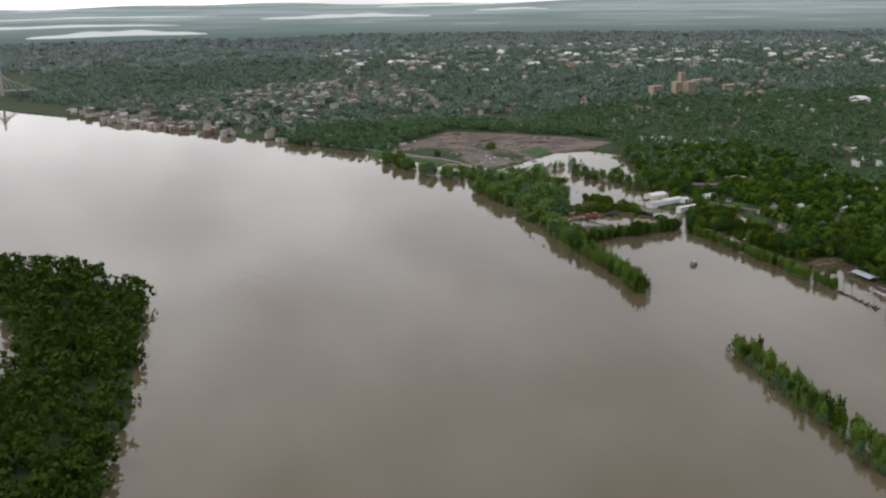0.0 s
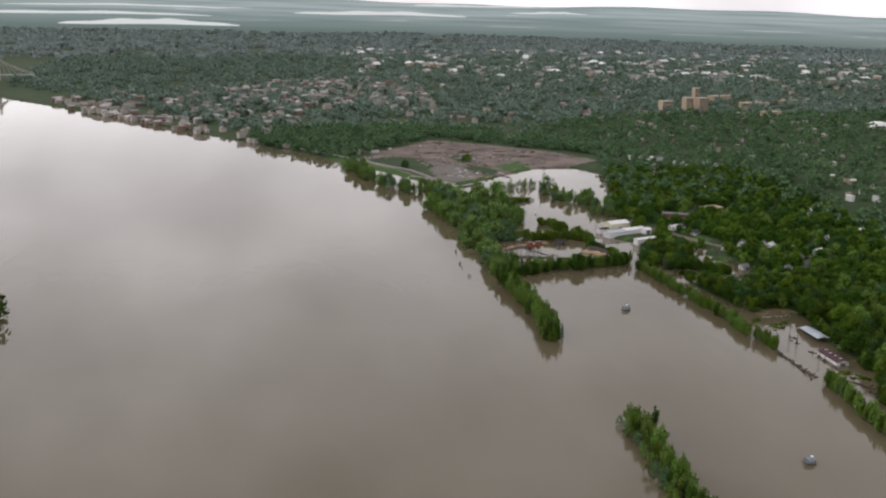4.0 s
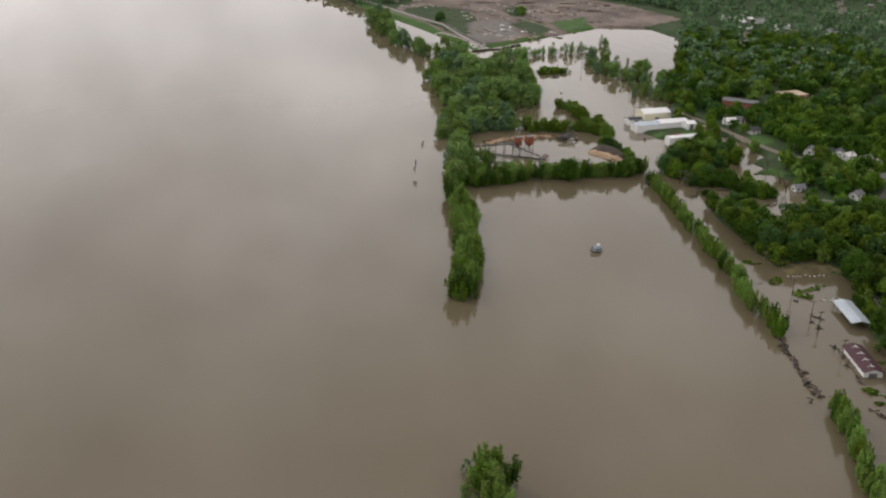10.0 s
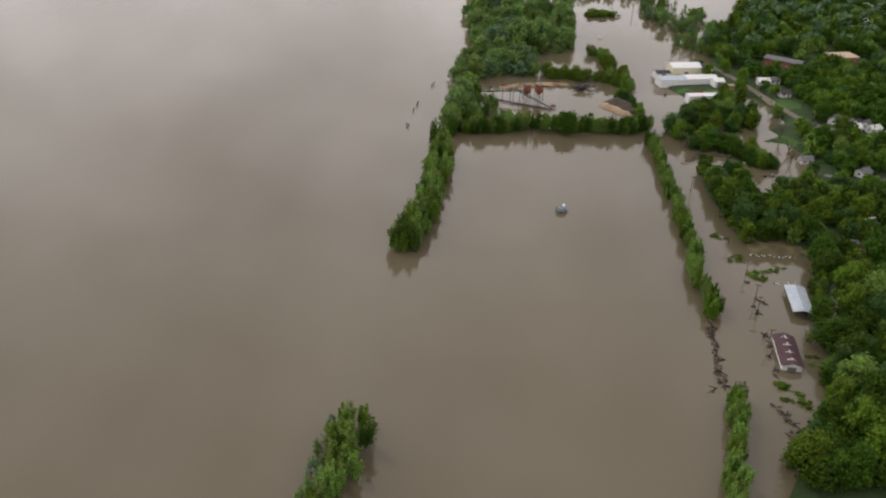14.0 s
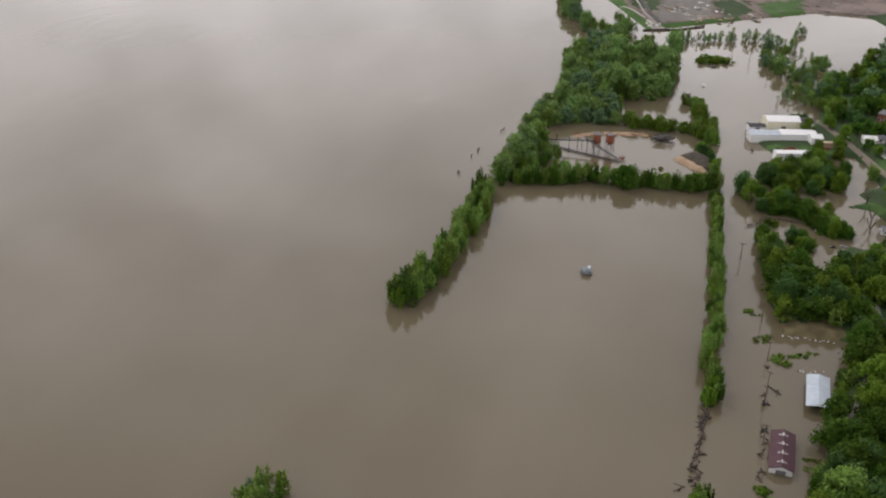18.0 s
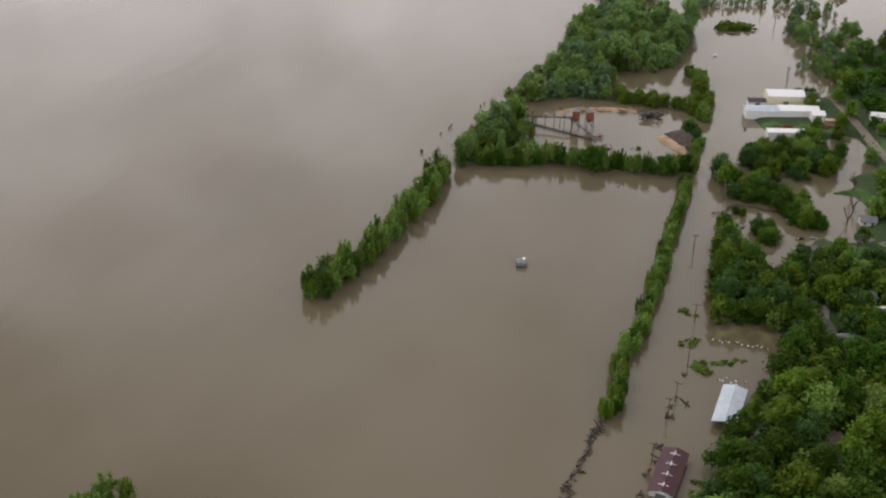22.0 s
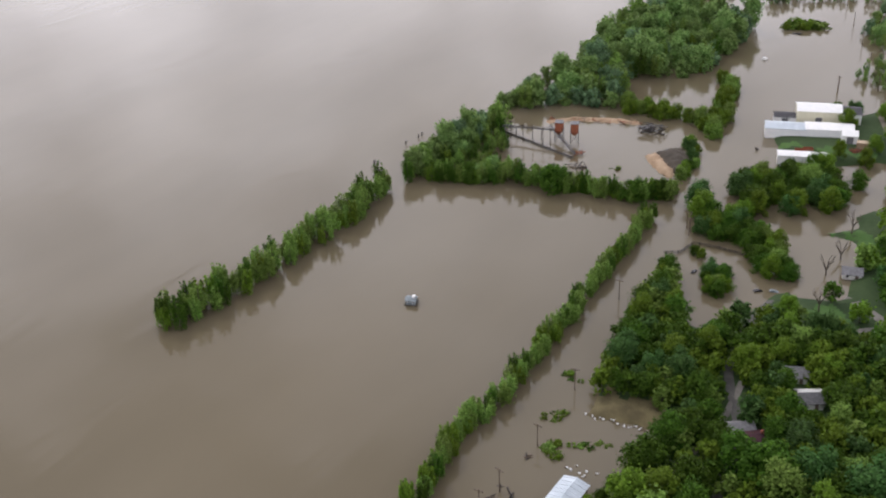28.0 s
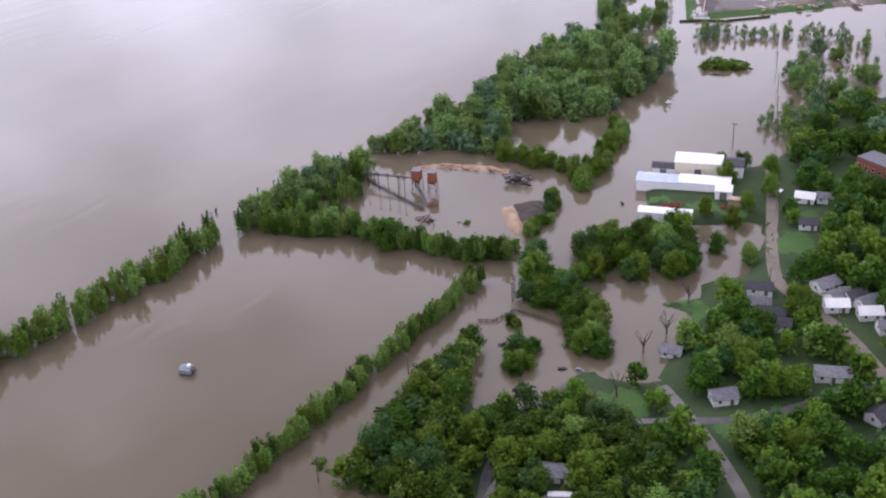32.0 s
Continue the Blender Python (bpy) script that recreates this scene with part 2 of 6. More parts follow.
# muddy flood water: diffuse silt under a smooth, slightly rippled face
M_WATER = bpy.data.materials.new("muddy_water")
M_WATER.use_nodes = True
wt = M_WATER.node_tree
wb = wt.nodes["Principled BSDF"]
wco = wt.nodes.new("ShaderNodeTexCoord")
wmap = wt.nodes.new("ShaderNodeMapping")
wmap.inputs["Rotation"].default_value = (0, 0, radians(25))
wmap.inputs["Scale"].default_value = (1.0, 0.35, 1.0)
wn = wt.nodes.new("ShaderNodeTexNoise")
wn.inputs["Scale"].default_value, wn.inputs["Detail"].default_value = 0.012, 6.0
wr = wt.nodes.new("ShaderNodeValToRGB")
wr.color_ramp.elements[0].position, wr.color_ramp.elements[0].color = 0.3, (0.112, 0.093, 0.059, 1)
wr.color_ramp.elements[1].position, wr.color_ramp.elements[1].color = 0.7, (0.143, 0.119, 0.078, 1)
wn2 = wt.nodes.new("ShaderNodeTexNoise")
wn2.inputs["Scale"].default_value, wn2.inputs["Detail"].default_value = 0.35, 4.0
wn3 = wt.nodes.new("ShaderNodeTexNoise")
wn3.inputs["Scale"].default_value, wn3.inputs["Detail"].default_value, wn3.inputs["Distortion"].default_value = 0.016, 5.0, 1.5
wr3 = wt.nodes.new("ShaderNodeMapRange")
wr3.inputs["From Min"].default_value, wr3.inputs["From Max"].default_value = 0.35, 0.7
wr3.inputs["To Min"].default_value, wr3.inputs["To Max"].default_value = 0.015, 0.07
wbp = wt.nodes.new("ShaderNodeBump")
wbp.inputs["Strength"].default_value, wbp.inputs["Distance"].default_value = 0.03, 0.3
wt.links.new(wco.outputs["Object"], wmap.inputs["Vector"])
for n in (wn, wn3):
    wt.links.new(wmap.outputs["Vector"], n.inputs["Vector"])
wt.links.new(wco.outputs["Object"], wn2.inputs["Vector"])
wt.links.new(wn.outputs["Fac"], wr.inputs["Fac"])
wt.links.new(wr.outputs["Color"], wb.inputs["Base Color"])
wt.links.new(wn3.outputs["Fac"], wr3.inputs["Value"])
wt.links.new(wr3.outputs["Result"], wb.inputs["Roughness"])
wt.links.new(wn2.outputs["Fac"], wbp.inputs["Height"])
wn4 = wt.nodes.new("ShaderNodeTexNoise")
wn4.inputs["Scale"].default_value, wn4.inputs["Detail"].default_value, wn4.inputs["Distortion"].default_value = 0.045, 3.0, 1.6
wbp2 = wt.nodes.new("ShaderNodeBump")
wbp2.inputs["Strength"].default_value, wbp2.inputs["Distance"].default_value = 0.14, 0.6
wt.links.new(wmap.outputs["Vector"], wn4.inputs["Vector"])
wt.links.new(wn4.outputs["Fac"], wbp2.inputs["Height"])
wt.links.new(wbp.outputs["Normal"], wbp2.inputs["Normal"])
wt.links.new(wbp2.outputs["Normal"], wb.inputs["Normal"])
wb.inputs["IOR"].default_value, wb.inputs["Specular IOR Level"].default_value = 1.4, 0.5

# ---- mesh helpers ----
rng = random.Random(4)


def finish(name, bm, material, parent=None, label=""):
    me = bpy.data.meshes.new(name)
    bm.to_mesh(me)
    bm.free()
    for mm in (material if isinstance(material, (list, tuple)) else [material]):
        me.materials.append(mm)
    ob = new(name, me)
    if parent:
        ob.parent = parent
    return tagged(ob, label)


def part(name, bm, material, parent, label=""):
    return finish(name, bm, material, parent, label)


def thing(name, m, label, category, group="", kind=""):
    e = new(name)
    e.matrix_world = m
    return tagged(e, label, category, group, kind)


def box(bm, x0, y0, z0, x1, y1, z1, m=None):
    """A box between two corners, with its pose m."""
    v = [bm.verts.new(p) for p in ((x0, y0, z0), (x1, y0, z0), (x1, y1, z0), (x0, y1, z0), (x0, y0, z1), (x1, y0, z1), (x1, y1, z1), (x0, y1, z1))]
    for f in ((0, 3, 2, 1), (4, 5, 6, 7), (0, 1, 5, 4), (1, 2, 6, 5), (2, 3, 7, 6), (3, 0, 4, 7)):
        bm.faces.new([v[i] for i in f])
    if m is not None:
        bmesh.ops.transform(bm, matrix=m, verts=v)
    return v


def tube(bm, a, b, r0, r1=None, n=6, grow=None):
    """A tapered bar from a to b; grow: the ring of an older bar that it grows out of. Returns its last ring."""
    a, b = Vector(a), Vector(b)
    r1 = r0 if r1 is None else r1
    q = (b - a).to_track_quat("Z", "Y")
    rings = []
    for p, r in ((a, r0), (b, r1)):
        rings.append([bm.verts.new(p + q @ Vector((r * math.cos(k * math.tau / n), r * math.sin(k * math.tau / n), 0))) for k in range(n)])
    for k in range(n):
        bm.faces.new((rings[0][k], rings[0][(k + 1) % n], rings[1][(k + 1) % n], rings[1][k]))
    bm.faces.new(rings[1])
    if grow:
        bm.faces.new((rings[0][0], rings[0][1], grow[0]))
    else:
        bm.faces.new(rings[0][::-1])
    return rings[1]


def inside(poly, x, y):
    """Signed distance to a closed polygon, positive within, for arrays x and y."""
    p = np.array(poly, float)
    d = np.full(np.shape(x), 1e9)
    odd = np.zeros(np.shape(x), bool)
    for (ax, ay), (bx, by) in zip(p, np.roll(p, -1, 0)):
        ex, ey = bx - ax, by - ay
        t = np.clip(((x - ax) * ex + (y - ay) * ey) / (ex * ex + ey * ey + 1e-9), 0, 1)
        d = np.minimum(d, np.hypot(x - ax - t * ex, y - ay - t * ey))
        cross = ((ay > y) != (by > y)) & (x < ex * (y - ay) / (ey if abs(ey) > 1e-9 else 1e-9) + ax)
        odd ^= cross
    return np.where(odd, d, -d)


# ---- the plan: shores, in metres ----
SHORE_SOUTH = [(59.4, -156.7), (65.5, -144.3), (71.8, -136.5), (77.1, -124.3), (82.9, -101.5), (81.3, -89.9), (81.6, -75.3), (90.7, -47.4)]
SHORE_BAY = [(94.7, -33.3), (93.5, -25.2), (71.9, -29.6)]
SHORE_WOOD = [(70.8, -19.4), (66.5, -3.0), (65.7, 12.1), (62.7, 31.8), (62.1, 49.1), (63, 60), (67, 66), (71, 62), (72, 53), (76, 41)]
POND_EDGE = [(84, 31.5), (90, 31), (93.6, 41.9), (96.3, 51.0), (98.3, 60.4), (100.2, 68.1)]
EAST_WATER = [(107.1, 62.0), (118.3, 65.2), (117.0, 77.1), (118.2, 90.4), (113.3, 101.1), (103.2, 100.6), (101.3, 105.2), (111.2, 114.2)]
POOL = [(95.2, 157.4), (110.7, 169.9), (116.5, 158.0), (118.7, 133.4), (108.0, 125.3)]
PAD = [(94.7, 156.1), (76.1, 146.0), (69.6, 164.1), (62.5, 176.4), (61.1, 201.7), (86.9, 215.1), (94.9, 225.8)]
NORTH_FLOOD = [(100, 262), (104, 300), (128, 345), (150, 400), (165, 455), (150, 497), (112, 497)]
LEVEE = [(56.1, 450.4), (19.1, 417.5), (-10.1, 391.6), (-51.0, 482.0), (-100.5, 577.8)]
RIVER_BANK = [(-110, 600), (-172, 690), (-245, 800), (-325, 920), (-425, 1070), (-530, 1220), (-625, 1370)]
MAINLAND = ([(-60, -420), (10, -260)] + SHORE_SOUTH + SHORE_BAY + SHORE_WOOD + POND_EDGE + EAST_WATER + PAD + NORTH_FLOOD + LEVEE + RIVER_BANK
            + [(-900, 1800), (-1500, 2400), (-4600, 3000), (-4600, 4690), (4690, 4690), (4690, -4600), (200, -4600)])
ISLAND = [(-427.3, 582.7), (-394.3, 452.5), (-362.9, 345.7), (-353.8, 261.5), (-357.2, 184.6), (-362.4, 152.0), (-339.4, 127.2), (-333.1, 58.4), (-336.6, -29.0), (-341.8, -95.4), (-347.0, -147.6), (-351.3, -189.9)] + [(-365, -300), (-420, -330), (-470, -200)] + [(-410.9, -59.6), (-429.8, 76.1)] + [(-500, 120), (-480, 215)] + [(-415.5, 299.0), (-401.7, 295.5), (-407.1, 339.2), (-439.2, 383.1)] + [(-560, 480), (-560, 620)]

ISLAND = [(x - 0.75 * max(0, y - 55), y) for x, y in ISLAND]


def height(x, y):
    """The ground's height over the water, for arrays or numbers."""
    x, y = np.asarray(x, float), np.asarray(y, float)
    d = inside(MAINLAND, x, y)
    roll = 1.6 * np.sin(x * 0.021 + 1.0) * np.cos(y * 0.017) + 1.2 * np.sin(x * 0.009 + y * 0.012)
    up = np.clip((d + 6) / 14, 0, 1)
    hill = np.clip((d - 10) / 120, 0, 1) * np.clip((200 - y) / 260, 0, 1) * 7 * np.clip((x - 60) / 60, 0, 1)
    east = np.clip((x - 160) / 500, 0, 1) * 8 * np.clip(d / 150, 0, 1)
    h = -3.2 + up * up * (3 - 2 * up) * 4.6 + hill + east + np.clip(d / 90, 0, 1) * (roll + 1.0)
    h = h - np.clip((inside(POOL, x, y) + 4) / 6, 0, 1) * 8
    di = inside(ISLAND, x, y)
    return np.maximum(h, -3.2 + np.clip((di + 5) / 14, 0, 1) * 3.6)


CX, CY, CS = -240.0, -380.0, 3.0
CACHE = height(*np.meshgrid(CX + CS * np.arange(200), CY + CS * np.arange(330)))


def ground_z(x, y):
    u, v = (x - CX) / CS, (y - CY) / CS
    if not (0 <= u < 198 and 0 <= v < 328):
        return float(height(x, y))
    i, j = int(u), int(v)
    u, v = u - i, v - j
    return float((CACHE[j, i] * (1 - u) + CACHE[j, i + 1] * u) * (1 - v) + (CACHE[j + 1, i] * (1 - u) + CACHE[j + 1, i + 1] * u) * v)


# ---- ground: one sheet to the horizon ----
gx = np.concatenate([np.arange(-4700, -720, 90), np.arange(-720, -120, 13), np.arange(-120, 270, 4), np.arange(270, 820, 16), np.arange(820, 4701, 97)])
gy = np.concatenate([np.arange(-4700, -340, 110), np.arange(-340, -230, 12), np.arange(-230, 540, 4), np.arange(540, 1600, 17), np.arange(1600, 4701, 62)])
GX, GY = np.meshgrid(gx, gy)
GZ = height(GX, GY)
me = bpy.data.meshes.new("ground")
nx, ny = len(gx), len(gy)
idx = np.arange(nx * ny).reshape(ny, nx)
quads = np.stack([idx[:-1, :-1], idx[:-1, 1:], idx[1:, 1:], idx[1:, :-1]], -1).reshape(-1, 4)
me.from_pydata(np.stack([GX, GY, GZ], -1).reshape(-1, 3).tolist(), [], quads.tolist())
me.polygons.foreach_set("use_smooth", np.ones(len(quads), bool))
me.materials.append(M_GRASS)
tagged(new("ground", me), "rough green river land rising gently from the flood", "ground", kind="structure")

bm = bmesh.new()
bmesh.ops.create_grid(bm, x_segments=40, y_segments=40, size=4700)
w_ob = finish("water", bm, M_WATER)
tagged(w_ob, "broad muddy brown river in flood with faint reflections", "water", kind="structure")


def ribbon(name, pts, width, material, label, category, lift=0.12, step=3.0, kind="structure", wob=0.0):
    """A road or track that lies on the ground along a line of points."""
    pts = [Vector((*p, 0)) for p in pts]
    line = []
    for a, b in zip(pts, pts[1:]):
        n = max(1, int((b - a).length / step))
        line += [a.lerp(b, k / n) for k in range(n)]
    line.append(pts[-1])
    for _ in range(4):
        line = [line[0]] + [(line[i - 1] + line[i] * 2 + line[i + 1]) / 4 for i in range(1, len(line) - 1)] + [line[-1]]
    bm = bmesh.new()
    rows = []
    for i, p in enumerate(line):
        d = (line[min(i + 1, len(line) - 1)] - line[max(i - 1, 0)]).normalized()
        s = Vector((-d.y, d.x, 0)) * width / 2 * (1 + wob * rng.uniform(-1, 1))
        row = []
        for k in (-1, -0.4, 0.4, 1):
            q = p + s * k
            row.append(bm.verts.new((q.x, q.y, ground_z(q.x, q.y) + lift - (0.08 if abs(k) == 1 else 0))))
        rows.append(row)
    for a, b in zip(rows, rows[1:]):
        for k in range(3):
            bm.faces.new((a[k], a[k + 1], b[k + 1], b[k]))
    bmesh.ops.recalc_face_normals(bm, faces=bm.faces)
    return tagged(finish(name, bm, material), label, category, kind=kind)


def patch(name, poly, material, label, category, lift=0.1, step=6.0, kind="structure", wob=False):
    """A field or bare patch draped on the ground inside a polygon."""
    p = np.array(poly)
    xs, ys = np.arange(p[:, 0].min() - step, p[:, 0].max() + 2 * step, step), np.arange(p[:, 1].min() - step, p[:, 1].max() + 2 * step, step)
    X, Y = np.meshgrid(xs, ys)
    ok = inside(poly, X, Y) + (2.2 * np.sin(X * 0.43 + 1) * np.sin(Y * 0.37) + 1.6 * np.sin(X * 0.91 + Y * 0.77) if wob else 0) > -step * 0.3
    Z = height(X, Y) + lift
    me = bpy.data.meshes.new(name)
    verts = np.stack([X, Y, Z], -1).reshape(-1, 3)
    i = np.arange(X.size).reshape(X.shape)
    q = np.stack([i[:-1, :-1], i[:-1, 1:], i[1:, 1:], i[1:, :-1]], -1)
    keep = ok[:-1, :-1] & ok[:-1, 1:] & ok[1:, 1:] & ok[1:, :-1]
    me.from_pydata(verts.tolist(), [], q[keep].tolist())
    me.materials.append(material)
    return tagged(new(name, me), label, category, kind=kind)


# ---- distance: glowing backdrop of the flood plain past the town to the horizon, haze painted in ----
M_BACK = bpy.data.materials.new("painted_haze_distance")
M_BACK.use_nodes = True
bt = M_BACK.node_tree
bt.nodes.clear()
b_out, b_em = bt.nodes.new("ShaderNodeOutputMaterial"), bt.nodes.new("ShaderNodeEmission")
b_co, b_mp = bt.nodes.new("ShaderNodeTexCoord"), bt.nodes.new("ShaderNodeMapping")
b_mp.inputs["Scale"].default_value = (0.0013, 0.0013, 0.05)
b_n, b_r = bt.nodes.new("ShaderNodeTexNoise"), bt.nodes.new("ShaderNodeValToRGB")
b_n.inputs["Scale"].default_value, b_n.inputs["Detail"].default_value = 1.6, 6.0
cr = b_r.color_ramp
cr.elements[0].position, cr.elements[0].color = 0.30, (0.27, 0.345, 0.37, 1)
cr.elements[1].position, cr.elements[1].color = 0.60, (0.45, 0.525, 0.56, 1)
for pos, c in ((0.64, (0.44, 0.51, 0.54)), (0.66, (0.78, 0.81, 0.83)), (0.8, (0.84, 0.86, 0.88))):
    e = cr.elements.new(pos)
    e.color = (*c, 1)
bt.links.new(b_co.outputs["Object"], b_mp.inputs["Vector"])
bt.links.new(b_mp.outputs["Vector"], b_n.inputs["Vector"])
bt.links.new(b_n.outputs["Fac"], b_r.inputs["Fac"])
# haze painted as a gradient: dark green at the foot, paler with height
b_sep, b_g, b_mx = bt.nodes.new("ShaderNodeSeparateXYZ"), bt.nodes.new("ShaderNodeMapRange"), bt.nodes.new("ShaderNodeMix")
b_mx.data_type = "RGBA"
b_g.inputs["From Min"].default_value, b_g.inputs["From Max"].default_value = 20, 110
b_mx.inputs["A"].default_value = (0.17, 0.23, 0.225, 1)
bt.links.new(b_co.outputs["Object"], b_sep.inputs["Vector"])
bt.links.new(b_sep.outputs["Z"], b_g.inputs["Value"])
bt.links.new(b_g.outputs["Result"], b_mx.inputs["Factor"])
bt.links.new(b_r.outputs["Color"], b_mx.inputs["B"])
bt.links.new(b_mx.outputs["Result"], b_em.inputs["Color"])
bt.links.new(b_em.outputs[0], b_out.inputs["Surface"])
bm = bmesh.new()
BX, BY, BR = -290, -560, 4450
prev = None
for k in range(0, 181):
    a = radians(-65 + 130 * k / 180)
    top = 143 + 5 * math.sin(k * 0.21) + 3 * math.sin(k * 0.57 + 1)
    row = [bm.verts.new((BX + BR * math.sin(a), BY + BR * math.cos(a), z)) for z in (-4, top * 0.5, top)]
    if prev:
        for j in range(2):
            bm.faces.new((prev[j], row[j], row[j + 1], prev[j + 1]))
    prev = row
# far lakes: upright strips before the backdrop, their sky sheen given as emission
M_LAKEGLOW = bpy.data.materials.new("glowing_lake_strip")
M_LAKEGLOW.use_nodes = True
lt = M_LAKEGLOW.node_tree
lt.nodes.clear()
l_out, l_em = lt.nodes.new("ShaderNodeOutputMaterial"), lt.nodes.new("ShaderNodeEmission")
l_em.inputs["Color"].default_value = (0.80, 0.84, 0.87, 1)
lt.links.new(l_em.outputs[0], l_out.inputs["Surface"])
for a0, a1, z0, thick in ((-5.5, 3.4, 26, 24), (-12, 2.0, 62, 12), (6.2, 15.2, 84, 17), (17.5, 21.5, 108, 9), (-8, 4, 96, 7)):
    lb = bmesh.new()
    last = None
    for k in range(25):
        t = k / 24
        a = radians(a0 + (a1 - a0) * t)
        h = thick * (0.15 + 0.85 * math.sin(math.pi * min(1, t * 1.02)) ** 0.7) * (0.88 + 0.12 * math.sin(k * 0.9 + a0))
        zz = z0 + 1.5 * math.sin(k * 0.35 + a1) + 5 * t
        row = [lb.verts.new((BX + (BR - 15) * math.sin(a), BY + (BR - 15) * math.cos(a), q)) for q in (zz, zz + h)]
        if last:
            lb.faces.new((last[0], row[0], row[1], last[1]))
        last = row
    tagged(finish("backdrop_lake", lb, M_LAKEGLOW), "glowing upright strip standing in for a pale flood lake near the horizon", "backdrop", kind="structure")
tagged(finish("backdrop", bm, M_BACK), "glowing backdrop painted as a hazy blue-green flood plain with pale lakes", "backdrop", kind="structure")

# ---- trees ----


def slim_points(r, n, tall, wide, shoots):
    """A willow's crown: upright feathery shoots from near the foot to an uneven pointed top."""
    out, sh = [], []
    for k in range(shoots):
        a, q = r.uniform(0, math.tau), math.sqrt(r.random()) * wide * 0.42
        sh.append((math.cos(a) * q, math.sin(a) * q, r.uniform(0.10, 0.42) * tall, tall * (1.0 - 0.35 * (q / wide) - r.uniform(0, 0.34)), r.uniform(0.45, 0.85)))
    while len(out) < n:
        x, y, z0, z1, w = r.choice(sh)
        t = r.random() ** 0.85
        a, q = r.uniform(0, math.tau), w * math.sqrt(r.random()) * (1.12 - 0.62 * t * t)
        if r.random() < 0.28:
            q *= r.uniform(1.2, 2.4)
        v = Vector((math.cos(a), math.sin(a), 0.5 + t))
        out.append((Vector((x * (1 + 0.25 * t) + math.cos(a) * q, y * (1 + 0.25 * t) + math.sin(a) * q, z0 + (z1 - z0) * t)), v.normalized()))
    return out


def crown_points(r, n, tall, wide, lobes):
    """Clumps over many uneven lobes round a leaning stem; stray sprays soften the outline and leave bays and gaps."""
    out = []
    ls = []
    for _ in range(lobes):
        h = 0.18 + 0.74 * r.random() ** 0.85
        env = math.sin(math.pi * (0.16 + 0.76 * h)) ** 0.7
        a, q = r.uniform(0, math.tau), math.sqrt(r.random()) * 0.58 * env
        k = r.uniform(0.15, 0.31) * (0.55 + 0.55 * env)
        ls.append((math.cos(a) * q * wide, math.sin(a) * q * wide, h * tall, k * wide, k * tall * r.uniform(0.5, 0.85)))
    while len(out) < n:
        lx, ly, lz, lr, lh = r.choice(ls)
        v = Vector((r.gauss(0, 1), r.gauss(0, 1), r.gauss(0, 1))).normalized()
        q = r.random() ** 0.36 * (r.uniform(1.0, 1.5) if r.random() < 0.2 else 1.0)
        p = Vector((lx + v.x * lr * q, ly + v.y * lr * q, lz + v.z * lh * q))
        if p.z > tall * 0.06:
            out.append((p, v))
    return out


def leaf_arrays(r, pts, size, single=False):
    """Every clump is a folded leaf spray of two quads that leans outwards."""
    verts, faces = [], []
    for p, v in pts:
        nrm = (v + Vector((r.gauss(0, 0.5), r.gauss(0, 0.5), r.gauss(0.5, 0.5)))).normalized()
        t1 = nrm.orthogonal().normalized()
        t1.rotate(Matrix.Rotation(r.uniform(0, math.tau), 3, nrm))
        t2 = nrm.cross(t1)
        s = size * r.uniform(0.6, 1.35)
        i = len(verts)
        if single:
            for a, b, c in ((-1, -0.6, 0.1), (0.8, -0.8, -0.15), (1, 0.6, 0.1), (-0.7, 0.8, -0.1)):
                verts.append(p + t1 * (a * s) + t2 * (b * s) + nrm * (c * s))
            faces.append((i, i + 1, i + 2, i + 3))
            continue
        for a, b, c in ((-1, -0.55, 0), (0, -0.8, 0.25), (1, -0.45, -0.1), (-0.8, 0.5, -0.1), (0.1, 0.75, 0.22), (0.9, 0.55, 0)):
            verts.append(p + t1 * (a * s) + t2 * (b * s) + nrm * (c * s))
        faces += [(i, i + 1, i + 4, i + 3), (i + 1, i + 2, i + 5, i + 4)]
    return verts, faces


def tree_kind(seed, tall, wide, n, leaf, size, lobes, slim=False, single=False):
    """One tree: a tapered trunk with limbs, and a crown. Returns the meshes of both."""
    r = random.Random(seed)
    pts = (slim_points if slim else crown_points)(r, n, tall, wide, lobes)
    v, f = leaf_arrays(r, pts, size, single)
    crown = bpy.data.meshes.new("crown")
    crown.from_pydata([tuple(q) for q in v], [], f)
    crown.materials.append(leaf)
    bm = bmesh.new()
    rad = 0.018 * tall + 0.05
    lean = Vector((r.uniform(-0.04, 0.04) * tall, r.uniform(-0.04, 0.04) * tall, tall * 0.42))
    fork = tube(bm, (0, 0, -1.5), lean, rad, rad * 0.62, 7)
    tube(bm, lean, lean + Vector((r.uniform(-0.4, 0.4), r.uniform(-0.4, 0.4), tall * 0.36)), rad * 0.6, rad * 0.18, 6, fork)
    for _ in range(6):
        a, z = r.uniform(0, math.tau), r.uniform(0.36, 0.42)
        s = Vector((lean.x * z / 0.42, lean.y * z / 0.42, tall * z))
        tube(bm, s, s + Vector((math.cos(a) * wide * 0.5, math.sin(a) * wide * 0.5, tall * r.uniform(0.12, 0.3))), rad * 0.36, rad * 0.1, 5, fork)
    trunk = bpy.data.meshes.new("trunk")
    bm.to_mesh(trunk)
    bm.free()
    trunk.materials.append(M_BARK)
    return trunk, crown


